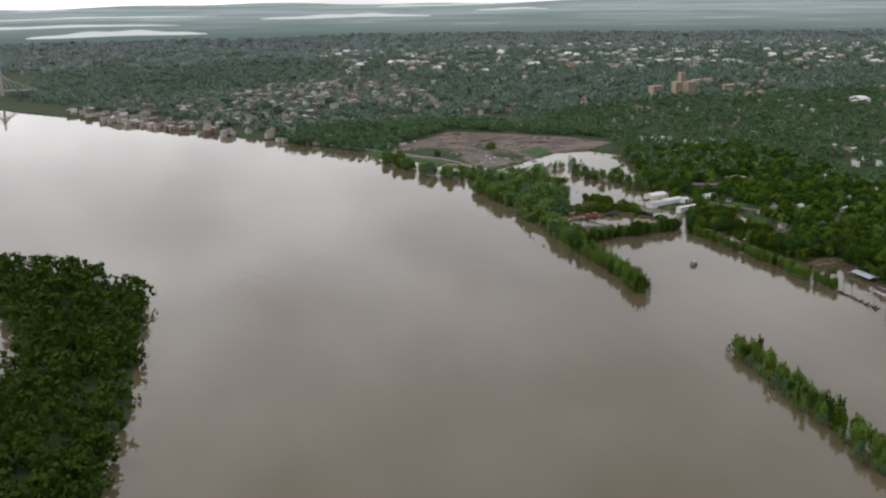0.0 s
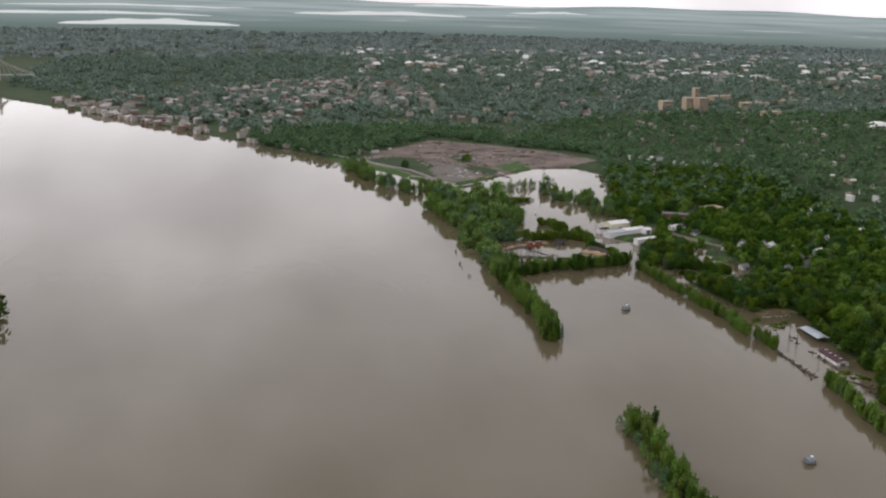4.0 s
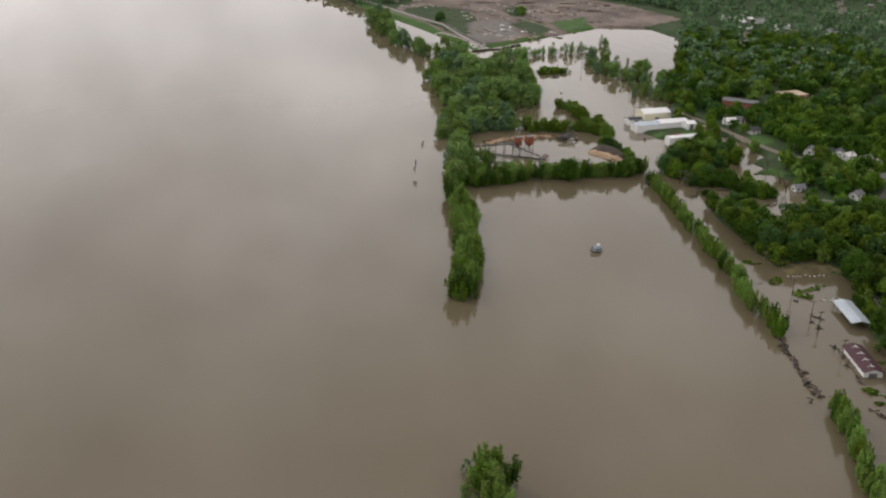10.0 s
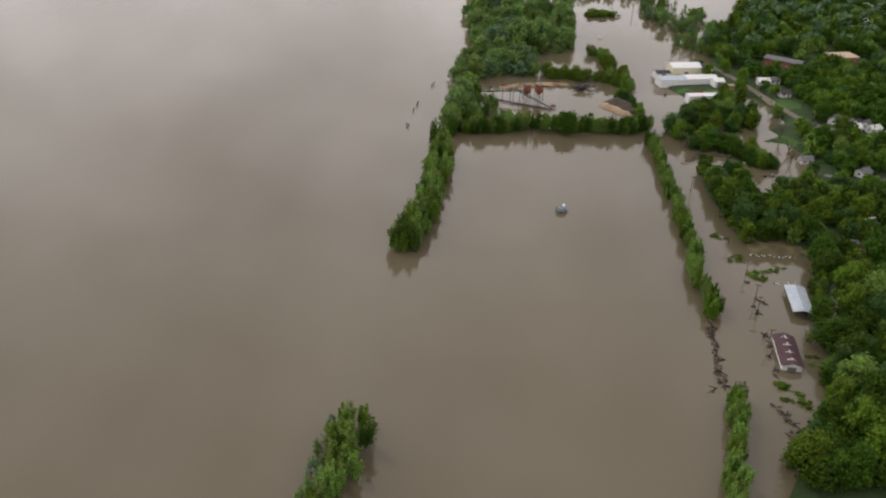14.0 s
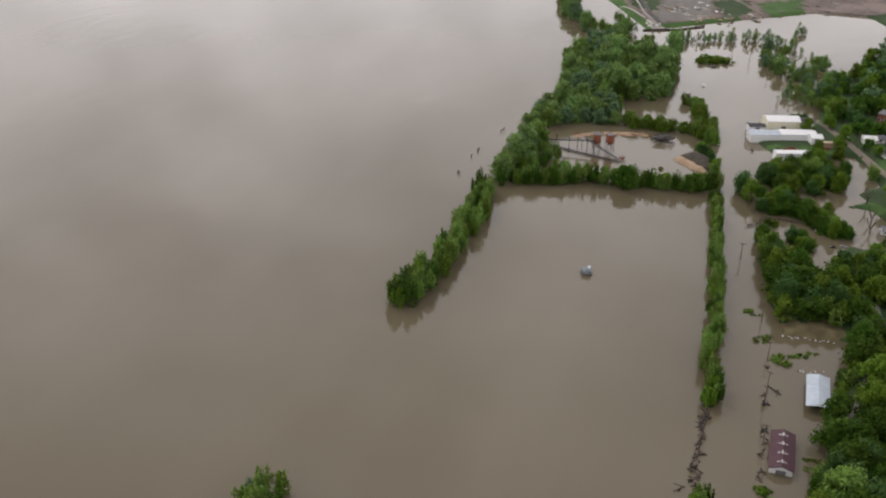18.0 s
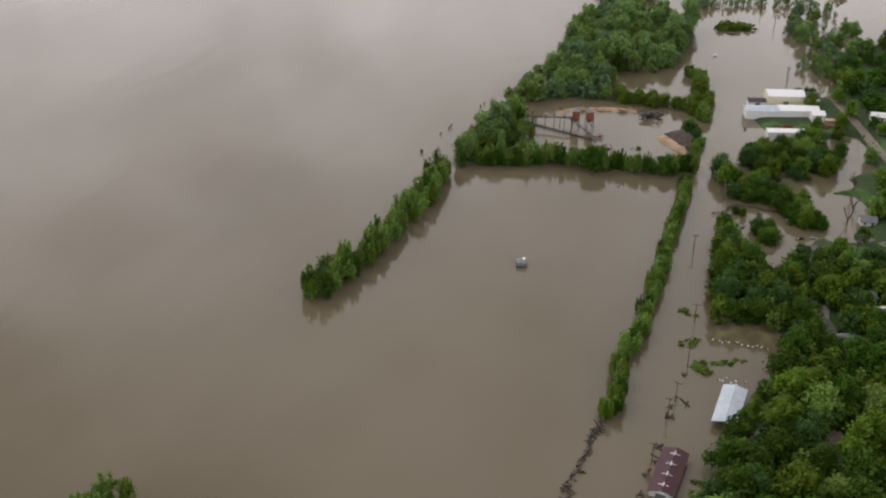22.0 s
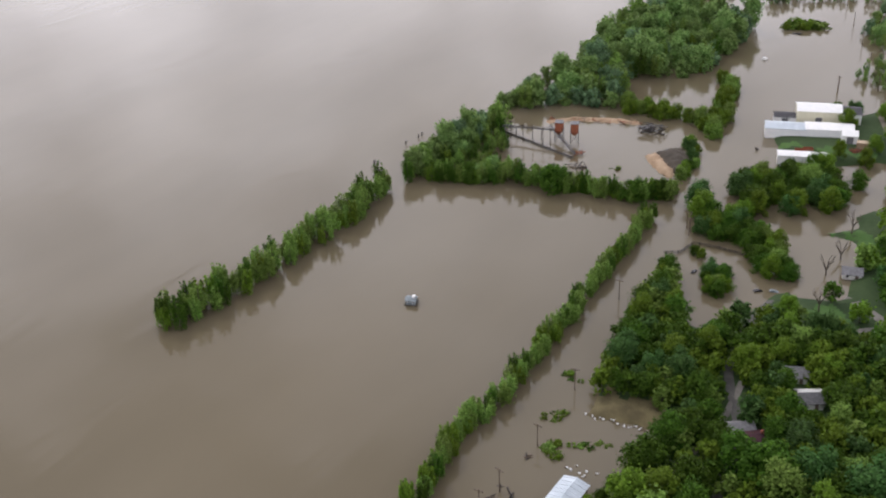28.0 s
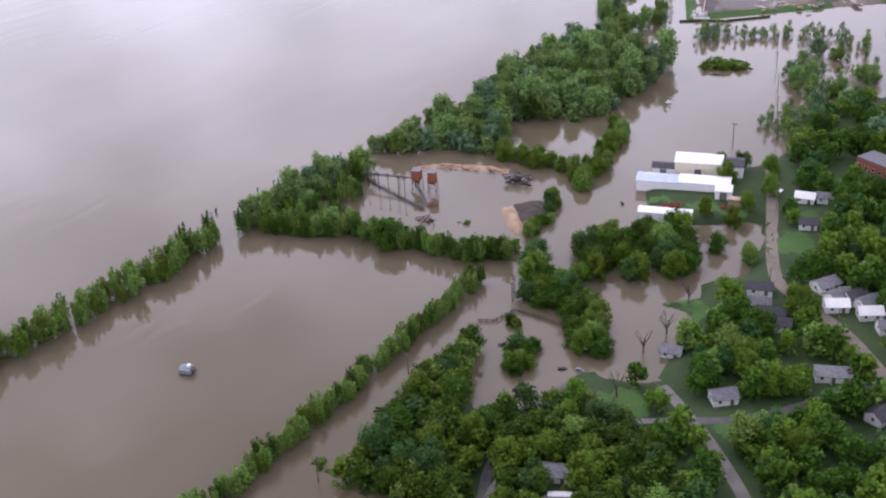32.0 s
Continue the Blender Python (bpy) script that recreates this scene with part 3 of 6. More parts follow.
WILLOWS = [tree_kind(10 + k, rng.uniform(11.5, 14.0), rng.uniform(4.6, 6.2), 1450, (M_WILLOW, M_WILLOW, M_LIME, M_WILLOW, M_OAK, M_WILLOW, M_WILLOW)[k], 0.25, 17, slim=True) for k in range(7)]
OAKS = [tree_kind(30 + k, rng.uniform(12.0, 15.5), rng.uniform(8.5, 10.5), 2800, (M_OAK, M_OAK, M_LIME, M_OAK, M_DARKLEAF, M_WILLOW, M_LIME)[k], 0.36, 34) for k in range(7)]
OAKS_FAR = [tree_kind(90 + k, rng.uniform(12.0, 15.5), rng.uniform(8.5, 10.5), 600, (M_OAK, M_LIME, M_OAK, M_LIME, M_DARKLEAF, M_OAK, M_WILLOW)[k], 0.70, 34, single=True) for k in range(7)]
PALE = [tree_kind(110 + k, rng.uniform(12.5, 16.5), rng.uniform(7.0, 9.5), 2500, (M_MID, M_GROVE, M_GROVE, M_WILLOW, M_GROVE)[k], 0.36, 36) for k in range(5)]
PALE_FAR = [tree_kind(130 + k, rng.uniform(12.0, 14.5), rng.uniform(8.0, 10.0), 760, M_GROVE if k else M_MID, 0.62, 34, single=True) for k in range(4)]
SHRUBS = [tree_kind(50 + k, rng.uniform(2.2, 3.6), rng.uniform(3.4, 4.6), 420, (M_WILLOW, M_OAK, M_LIME)[k], 0.27, 12) for k in range(3)]
BARE = [tree_kind(70 + k, rng.uniform(9.0, 12.0), rng.uniform(3.4, 5.0), 420, (M_GROVE, M_WILLOW, M_GROVE, M_MID)[k], 0.24, 12, slim=k % 2 == 0) for k in range(4)]


def tree(x, y, kinds, label, scale=1.0, name="tree", group="", sink=0.3, z=None):
    trunk, crown = rng.choice(kinds)
    base = ground_z(x, y) if z is None else z
    e = thing(name, pose(x, y, max(base, -1.2) - sink, rng.uniform(-3, 3), rng.uniform(-3, 3), rng.uniform(0, 360)), label, {"shrub": "shrub", "willow": "willow", "river_willow": "willow", "strip_willow": "willow", "yard_tree": "yard tree", "bank_tree": "bank tree", "sapling": "young tree"}.get(name, "tree"), group)
    k = scale * rng.uniform(0.82, 1.16)
    e.scale = (k * rng.uniform(0.9, 1.1), k * rng.uniform(0.9, 1.1), k)
    for nm, me in (("trunk", trunk), ("crown", crown)):
        o = new(nm, me)
        o.parent = e
    return e


def along(pts, gap, spread, fn):
    """Calls fn at uneven steps along a line of points, scattered to both sides."""
    for (ax, ay), (bx, by) in zip(pts, pts[1:]):
        L = math.hypot(bx - ax, by - ay)
        s = rng.uniform(0, gap)
        while s < L:
            k = s / L
            o = rng.uniform(-spread, spread)
            fn(ax + (bx - ax) * k - (by - ay) / L * o, ay + (by - ay) * k + (bx - ax) / L * o)
            s += gap * rng.uniform(0.7, 1.3)


def scatter(poly, n, gap, fn, test=None):
    """Up to n places inside a polygon, no two nearer than gap."""
    p = np.array(poly)
    got, cells = [], {}
    g = np.random.default_rng(rng.randrange(1 << 30))
    X, Y = g.uniform(p[:, 0].min(), p[:, 0].max(), n * 40), g.uniform(p[:, 1].min(), p[:, 1].max(), n * 40)
    ok = inside(poly, X, Y) >= 0
    for x, y in zip(X[ok].tolist(), Y[ok].tolist()):
        if len(got) >= n:
            break
        i, j = int(x // gap), int(y // gap)
        near = [q for u in (-1, 0, 1) for w in (-1, 0, 1) for q in cells.get((i + u, j + w), ())]
        if any((x - a) ** 2 + (y - b) ** 2 <= gap * gap for a, b in near) or (test and not test(x, y)):
            continue
        got.append((x, y))
        cells.setdefault((i, j), []).append((x, y))
        fn(x, y)
    return got


def joined(name, places, kinds, scale, label, category="woods"):
    """Trees too many to count, as one body: the same crowns and trunks, each turned and sized by itself."""
    vs, fs, ms, off = [], [], [], 0
    mats = []
    for x, y in places:
        trunk, crown = rng.choice(kinds)
        k, a = scale * rng.uniform(0.8, 1.15), rng.uniform(0, math.tau)
        c, s = math.cos(a) * k, math.sin(a) * k
        z = max(ground_z(x, y), -1.2) - 0.3
        for me in (trunk, crown):
            if me.materials[0] not in mats:
                mats.append(me.materials[0])
            v = np.empty(len(me.vertices) * 3)
            me.vertices.foreach_get("co", v)
            v = v.reshape(-1, 3)
            if me is crown:
                q = np.empty(len(me.loops), np.int32)
                me.loops.foreach_get("vertex_index", q)
                q = q.reshape(-1, 4)
            else:
                q = np.array([f.vertices for f in me.polygons if len(f.vertices) == 4])
            vs.append(np.stack([v[:, 0] * c - v[:, 1] * s + x, v[:, 0] * s + v[:, 1] * c + y, v[:, 2] * k + z], -1))
            fs.append(q + off)
            ms.append(np.full(len(q), mats.index(me.materials[0]), np.int32))
            off += len(v)
    return quad_mesh(name, np.concatenate(vs), np.concatenate(fs), mats, np.concatenate(ms), label, category)


def quad_mesh(name, vs, fs, mats, mi, label, category):
    me = bpy.data.meshes.new(name)
    me.vertices.add(len(vs))
    me.vertices.foreach_set("co", vs.astype(np.float32).ravel())
    me.loops.add(fs.size)
    me.loops.foreach_set("vertex_index", fs.astype(np.int32).ravel())
    me.polygons.add(len(fs))
    me.polygons.foreach_set("loop_start", np.arange(0, fs.size, 4, dtype=np.int32))
    for m in mats:
        me.materials.append(m)
    if mi is not None:
        me.polygons.foreach_set("material_index", mi)
    me.update(calc_edges=True)
    return tagged(new(name, me), label, category, kind="stuff")


EAST_ROW = [(46.5, 88.1), (47.4, 50.3), (48.8, 12.3), (49.7, -26.4), (48.2, -55.0)] + [(50.8, -79.8)]
SOUTH_ROW = [(50.3, -126.4), (42.2, -163.2)] + [(37.0, -198.1)]
ISLET = [(-62, -157), (-65, -178), (-71, -218), (-76, -256), (-85, -300)]
BAND = [(-50.1, 77.5), (-32.3, 79.4), (-13.4, 90.9), (10.7, 91.8), (32.8, 94.3), (47.6, 104.8)]
WEST_ROW = [(-60.5, -49), (-58, -30), (-54.5, 4), (-53.5, 40), (-56.5, 66)]
along(WEST_ROW, 1.6, 4.6, lambda x, y: tree(x, y, WILLOWS, "slender young willow standing in flood water", 0.95, name="river_willow", group="willows of the river row"))
along(EAST_ROW, 1.7, 2.0, lambda x, y: tree(x, y, WILLOWS, "young green willow in a narrow row in the water", 0.72, name="willow", group="willows of the dividing row"))
along(SOUTH_ROW, 2.0, 2.2, lambda x, y: tree(x, y, WILLOWS, "young green willow in a narrow row in the water", 0.85, name="willow", group="willows of the dividing row"))
along(ISLET, 2.2, 4.0, lambda x, y: tree(x, y, WILLOWS, "thin willow on a drowned strip of land", 0.9, name="strip_willow", group="willows of the drowned strip"))
along([(x - 7, y - 2) for x, y in ISLET], 4.5, 2.5, lambda x, y: tree(x, y, BARE, "thin half-bare willow at the edge of a drowned strip", 0.75, name="sapling", group="thin willows of the drowned strip"))
along(BAND, 2.6, 3.0, lambda x, y: tree(x, y + 4, WILLOWS + OAKS[:1], "green waterside tree standing in flood water", 0.85, name="willow", group="trees round the flooded works"))
along(BAND, 3.6, 2.0, lambda x, y: tree(x, y + 6, OAKS, "rounded green tree in the waterside band", 0.5, name="bank_tree", group="trees round the flooded works"))
BAND_W = [(-55.3, 85.5), (-47.9, 144.6), (-26.5, 117.9), (-14.8, 93.6), (-33.6, 81.6)]
along([(-49, 73), (-52, 86), (-50, 104), (-47, 122), (-44, 140)], 3.4, 2.5, lambda x, y: tree(x, y, PALE + WILLOWS, "tall leafy tree at the river side of the flooded works", 0.95, group="trees round the flooded works"))
scatter(BAND_W, 45, 4.0, lambda x, y: tree(x, y, PALE[:2] + WILLOWS, "leafy green tree standing in flood water", 0.75, group="trees round the flooded works"))
GROVE = [(-44.1, 162.2), (-2.5, 180.8), (-14.1, 209.1), (13.0, 240.8), (18.0, 282.3)] + [(9.0, 328.0), (-29.1, 330.9), (-56.5, 299.7), (-43.5, 219.7)]
along([(-53, 158), (-50, 176), (-47, 196)], 4.0, 3.0, lambda x, y: tree(x, y, PALE + BARE, "leafy tree at the tail of a drowned grove", 0.62, name="grove_tree", group="trees of the drowned grove"))
scatter(GROVE, 50, 7.0, lambda x, y: tree(x, y, PALE, "dense leafy tree in a drowned grove", rng.choice((0.7, 0.9, 1.1, 1.25)), name="grove_tree", group="trees of the drowned grove"))
scatter(GROVE, 90, 4.0, lambda x, y: tree(x, y, WILLOWS + PALE[1:3], "tall slender tree in a drowned grove", rng.uniform(0.8, 1.3), name="willow", group="slender trees of the drowned grove"))
joined("grove_undergrowth", scatter(GROVE, 90, 4.8, lambda x, y: None), PALE_FAR, 0.78, "dense green trees filling a drowned grove")
STRIP = [(-4.0, 181.5), (15.3, 180.7), (33.6, 180.0), (44.0, 166.2)] + [(42.2, 174.6), (35.8, 205.1), (27.8, 234.8)]
along(STRIP, 1.9, 3.2, lambda x, y: tree(x, y, OAKS[2:3] + OAKS[5:] + WILLOWS[:2], "bushy green tree on a drowned bank", 0.55, name="bank_tree", group="trees on the drowned bank"))
NORTH_STRIP = [(-88.4, 526.5), (-68.5, 421.2), (-52.5, 367.5), (-33.0, 367.0), (-13.9, 382.1)]
along(NORTH_STRIP, 6.5, 6.0, lambda x, y: tree(x, y, PALE + BARE, "leafy tree at the drowned river edge", 0.9, name="bank_tree", group="trees at the river edge"))
for poly, n, gap in (([(8.8, 358.4), (23.7, 364.0), (21.9, 384.6), (8.1, 379.4)], 16, 2.6), ([(23.2, 369.8), (50.9, 383.2), (49.1, 394.9), (22.9, 381.8)], 15, 2.4), ([(55.3, 381.9), (76.6, 393.0), (76.4, 405.1), (55.5, 394.1)], 12, 2.8),
                     ([(77.0, 375.3), (92.7, 381.3), (90.9, 401.4), (77.3, 396.2)], 10, 2.8), ([(70.6, 326.5), (77.9, 329.2), (77.6, 342.2), (70.9, 339.7)], 4, 2.0), ([(92.7, 417.6), (101.2, 424.0), (101.3, 436.9), (92.7, 430.4)], 6, 2.4),
                     ([(80.0, 302.7), (97.5, 304.5), (99.3, 329.7), (84.5, 329.2)], 14, 2.8), ([(79.3, 255.3), (99.5, 252.6), (99.9, 290.4), (81.4, 277.8)], 20, 2.8)):
    scatter(poly, n, gap, lambda x, y: tree(x, y, BARE, "thin tree standing in flood water", 0.85, name="sapling", group="scattered drowned trees"))
scatter([(29.2, 320.0), (48.3, 327.2), (46.4, 335.8), (30.2, 329.7)], 24, 1.6, lambda x, y: tree(x, y, SHRUBS, "bushy green islet growth above the flood", 1.35, name="shrub", group="bushes on the islet"))
for poly, n in (([(-84.2, 453.3), (-64.0, 426.6), (-72.5, 478.0), (-88.6, 515.1)], 16), ([(-60.0, 376.0), (-31.8, 359.6), (-39.7, 397.0), (-63.4, 405.2)], 20), ([(-32.4, 383.1), (-15.1, 370.6), (-22.7, 403.4), (-36.5, 415.4)], 12)):
    scatter(poly, n, 2.6, lambda x, y: tree(x, y, WILLOWS + BARE, "tall thin tree at the drowned river edge", 0.85, name="bank_tree", group="trees at the river edge"))
LOTS = [(99, 245), (83, 293), (67, 338), (60, 372), (100, 372), (112, 330), (107, 290), (104, 250)]
scatter(LOTS, 42, 5.0, lambda x, y: tree(x, y, PALE + BARE + BARE, "leafy street tree standing in flood water", 0.68, name="street_tree", group="drowned street trees"))
MOUND_TREES = [(46.2, 120.3), (46.0, 143.5), (39.7, 156.0), (34.7, 155.3), (43.1, 142.0), (44.0, 127.5)]
scatter(MOUND_TREES, 16, 2.4, lambda x, y: tree(x, y, OAKS + SHRUBS, "bushy tree beside the soil heap", 0.42, group="trees beside the heap"))
# woods by the sheds, the tree strip and the inner pool
for poly, n, sc in (([(66.7, 123.3), (75.4, 102.7), (93.4, 117.2), (106.4, 124.4), (94.6, 153.5), (78.8, 144.9)], 34, 0.72), ([(65.8, 84.5), (81.0, 84.8), (94.0, 65.6), (104.1, 69.7), (94.0, 86.2), (70.5, 100.0)], 24, 0.62),
                    ([(75.5, 58.6), (83.7, 63.4), (88.6, 53.7), (82.1, 46.5)], 8, 0.45), ([(56.2, 104.7), (61.3, 107.6), (65.5, 99.4), (61.3, 97.1)], 4, 0.7), ([(68.5, 71.7), (73.2, 74.4), (75.0, 70.8), (71.2, 68.6)], 2, 0.4)):
    scatter(poly, n, 3.3, lambda x, y: tree(x, y, OAKS, "leafy green tree at the flood's edge", sc, group="trees at the flood's edge"))
isle_x, isle_y = (-533.6, 364.7)
for _ in range(4):
    tree(isle_x + rng.uniform(-3, 3), isle_y + rng.uniform(-3, 3), PALE, "lone dark tree standing in the river", 0.7, name="bank_tree", group="lone river trees")
# the wood on the near hill
ROAD_A = [(118.8, 66.1), (122.1, 64.1), (131.8, 56.2), (145.2, 44.6), (159.6, 29.2)] + [(175, 8), (190, -25)]
ROAD_B = [(96.5, 227.9), (110.2, 191.3), (126.5, 144.6), (133.2, 129.9), (142.6, 123.7)] + [(161.3, 110.1), (171.8, 98.0)] + [(190, 78)]
ROAD_C = [(100.8, 53.0), (99.2, 41.7), (99.6, 23.8), (101.2, 8.0)] + [(112, -14), (118, -60), (108, -110)]
ROAD_D = [(137.5, 50.5), (147, 55.5), (153, 61), (161, 71), (166.5, 79), (173, 86), (182, 93)]
DRIVE = [(112, 36.5), (119, 40.0), (127, 43.5), (134, 49)]
LANE = [(106.9, 4.7), (107.6, -11.6), (104.6, -31.3), (98.1, -52.3), (94.4, -69.1), (85.7, -84.5), (81.8, -85.2)]
HOUSES = []
CAM_SIDE = (2.5, -5.0)


def clear(x, y):
    for line, w in ((ROAD_A, 5.0), (ROAD_B, 5.5), (ROAD_C, 2.6), (ROAD_D, 4.0), (DRIVE, 2.6), (LANE, 2.3)):
        for (ax, ay), (bx, by) in zip(line, line[1:]):
            t = max(0, min(1, ((x - ax) * (bx - ax) + (y - ay) * (by - ay)) / ((bx - ax) ** 2 + (by - ay) ** 2 + 1e-6)))
            if math.hypot(x - ax - t * (bx - ax), y - ay - t * (by - ay)) < w:
                return False
    return ground_z(x, y) > 0.35 and all((x - a) ** 2 + (y - b) ** 2 > r * r for a, b, r in HOUSES)


# houses: place, turn, length, depth, wall height, wall, roof, label
H_LIST = [
    ((163.5, 86.6), 24, 11, 6, M_SIDING, M_GREYROOF, "long white house with a grey roof and small windows"),
    ((132.5, 113.8), 20, 9, 7, M_SIDING, M_GREYROOF, "white house with a pale grey roof by the street"),
    ((130.0, 123.0), 20, 9, 6, M_SIDING, M_DARKROOF, "white house with a dark roof by the street"),
    ((138.2, 110.2), 20, 9, 6, M_SIDING, M_DARKROOF, "white house with a dark roof behind another"),
    ((142.2, 105.1), 20, 8, 6, M_SIDING, M_DARKROOF, "small white house with a dark roof"),
    ((147.0, 133.8), 60, 9, 7, M_SIDING, M_GREYROOF, "white house with a pale grey roof across the street"),
    ((153.1, 128.1), 60, 9, 7, M_SIDING, M_GREYROOF, "white gabled house with a grey roof"),
    ((157.0, 130.3), 60, 8, 6, M_SIDING, M_DARKROOF, "small white house with a black roof"),
    ((161.5, 128.3), 60, 8, 6, M_SIDING, M_GREYROOF, "white house among yard trees"),
    ((119.3, 79.7), 15, 7, 5, M_SIDING, M_GREYROOF, "small white house at the edge of the flood"),
    ((141.5, 63.2), 40, 8, 6, M_SIDING, M_GREYROOF, "pale house half hidden by trees"),
    ((179.7, 74.1), 70, 9, 6, M_SIDING, M_DARKROOF, "white house with a dark roof on the hill"),
    ((121.6, 193.3), 10, 8, 6, M_SIDING, M_SIDING, "white house with a white roof among trees"),
    ((128.4, 195.9), 10, 7, 5, M_SIDING, M_GREYROOF, "low white cottage among trees"),
    ((129.1, 173.0), 20, 7, 6, M_SIDING, M_DARKROOF, "dark roofed white cottage in a garden"),
    ((117.6, -20.1), 35, 9, 7, M_TANBRICK, M_MAROON, "tan house with a dark maroon roof in the wood"),
    ((113.0, -17.3), 35, 8, 6, M_SIDING, M_GREYROOF, "grey roofed house in a clearing of the wood"),
    ((125.3, 1.8), 30, 8, 6, M_SIDING, M_GREYROOF, "white house showing between tree crowns"),
    ((127.0, -54.1), 30, 14, 5, M_WHITE, M_DARKROOF, "long low house with a white roof edge"),
    ((110.6, -73.0), 40, 9, 7, M_TANBRICK, M_WOOD, "brown roofed house sunk among tree crowns"),
    ((118.9, 12.1), 20, 8, 6, M_SIDING, M_GREYROOF, "pale house half hidden by trees"),
    ((125.6, 3.1), 30, 8, 6, M_SIDING, M_SIDING, "white house half hidden by trees"),
    ((217.3, 216.8), 30, 10, 8, M_SIDING, M_GREYROOF, "large white house among village trees"),
    ((163.5, 122.7), 30, 8, 6, M_SIDING, M_SIDING, "white house in a close village row"),
    ((153.6, 122.9), 30, 8, 6, M_SIDING, M_SIDING, "white house in a close village row"),
    ((170.7, 117.2), 30, 8, 6, M_SIDING, M_GREYROOF, "white house in a close village row"),
    ((178.9, 113.8), 30, 8, 6, M_SIDING, M_SIDING, "white house in a close village row"),
    ((187, 98), 25, 9, 6, M_SIDING, M_SIDING, "white house with a pale roof in a close row"),
    ((213, 160), 30, 8, 6, M_SIDING, M_GREYROOF, "white house with a grey roof in a close row"),
    ((203, 122), 20, 8, 5, M_SIDING, M_SIDING, "small white cottage with a pale roof"),
    ((221, 136), 25, 9, 6, M_SIDING, M_SIDING, "white house with a pale roof in a close row"),
    ((228, 114), 30, 8, 6, M_SIDING, M_GREYROOF, "white house with a grey roof in a close row"),
    ((167.7, 359.3), 30, 9, 7, M_SIDING, M_SIDING, "white house near the flooded lots"),
    ((200.9, 387.0), 30, 9, 7, M_SIDING, M_GREYROOF, "pale house near the flooded lots"),
]
for (hx, hy), _, hl, hd, *_ in H_LIST:
    HOUSES.append((hx, hy, 0.4 * hl + 1.5))
    HOUSES.append((hx + CAM_SIDE[0], hy + CAM_SIDE[1], 5.0))
HOUSES += [(*(180.8, 247.4), 18), (*(141.1, 231.2), 18), (*(83.2, -61.7), 13), (*(71.4, -97.1), 12)]
# lawns that stay open between the trees
HOUSES += [(132, 155, 7), (127, 167, 6), (121, 53, 6), (117, 46, 6), (171, 82, 5), (123, 266, 9), (117, 107, 6), (112, 101, 5), (148, 50, 5), (126, 181, 5), (162, 105, 5), (146, 32, 4), (125, 131, 5), (136, 147, 6), (131, 171, 5), (153, 88, 5), (139, 126, 4), (88, 24, 7), (80, 31, 4.5), (76, -22, 6.5), (85, -20, 6.5), (92, -20, 5), (150, 150, 5), (138, 140, 5)]

WOOD = SHORE_SOUTH + SHORE_BAY + SHORE_WOOD + POND_EDGE[:2] + [(120, 45), (150, 20), (168, -30), (150, -110), (105, -165), (62, -170)]
scatter(WOOD, 150, 6.5, lambda x, y: tree(x, y, OAKS, "broad leafy tree in a dense green wood", 0.66 if y > -30 else 0.92, name="wood_tree", group="trees of the hill wood"), clear)
joined("hill_wood", scatter(WOOD, 520, 4.2, lambda x, y: None, clear), OAKS_FAR, 0.54, "dense green broadleaf wood on the near hill")
YARDS = [(108, 58), (118, 66), (122, 90), (125, 130), (108, 200), (101, 262), (106, 300), (130, 345), (152, 400), (175, 460), (300, 420), (280, 100), (230, 0), (172, -30), (150, 20), (120, 45)]
scatter(YARDS, 190, 7.0, lambda x, y: tree(x, y, OAKS, "leafy yard tree between the houses", 0.72, name="yard_tree", group="yard trees"), clear)
joined("yard_trees", scatter(YARDS, 600, 4.4, lambda x, y: None, clear), OAKS_FAR, 0.66, "many leafy trees between village houses")

NEAR_YARDS = [(120, 68), (124, 90), (127, 128), (113, 190), (120, 215), (170, 200), (185, 110), (190, 60), (180, 20), (150, 24), (128, 50)]
joined("garden_trees", scatter(NEAR_YARDS, 150, 3.8, lambda x, y: None, clear), OAKS_FAR, 0.5, "leafy garden trees between the nearest village houses")
along([(61.3, -158.1), (67.1, -148.7), (74.5, -139.5), (80.2, -125.1), (84.5, -105.8)], 2.6, 2.2, lambda x, y: tree(x, y, OAKS, "leafy tree leaning over the water's edge", 0.55, name="bank_tree", group="trees at the wood's edge"))
along([(92.9, -48.7), (90.4, -65.6), (86.9, -78.5)], 2.2, 1.6, lambda x, y: tree(x, y, OAKS[2:4] + SHRUBS, "low bushy tree beside the lane", 0.36, name="bank_tree", group="bushes beside the lane"))
# far woods: one body of trees, each a trunk with clumps of leaves


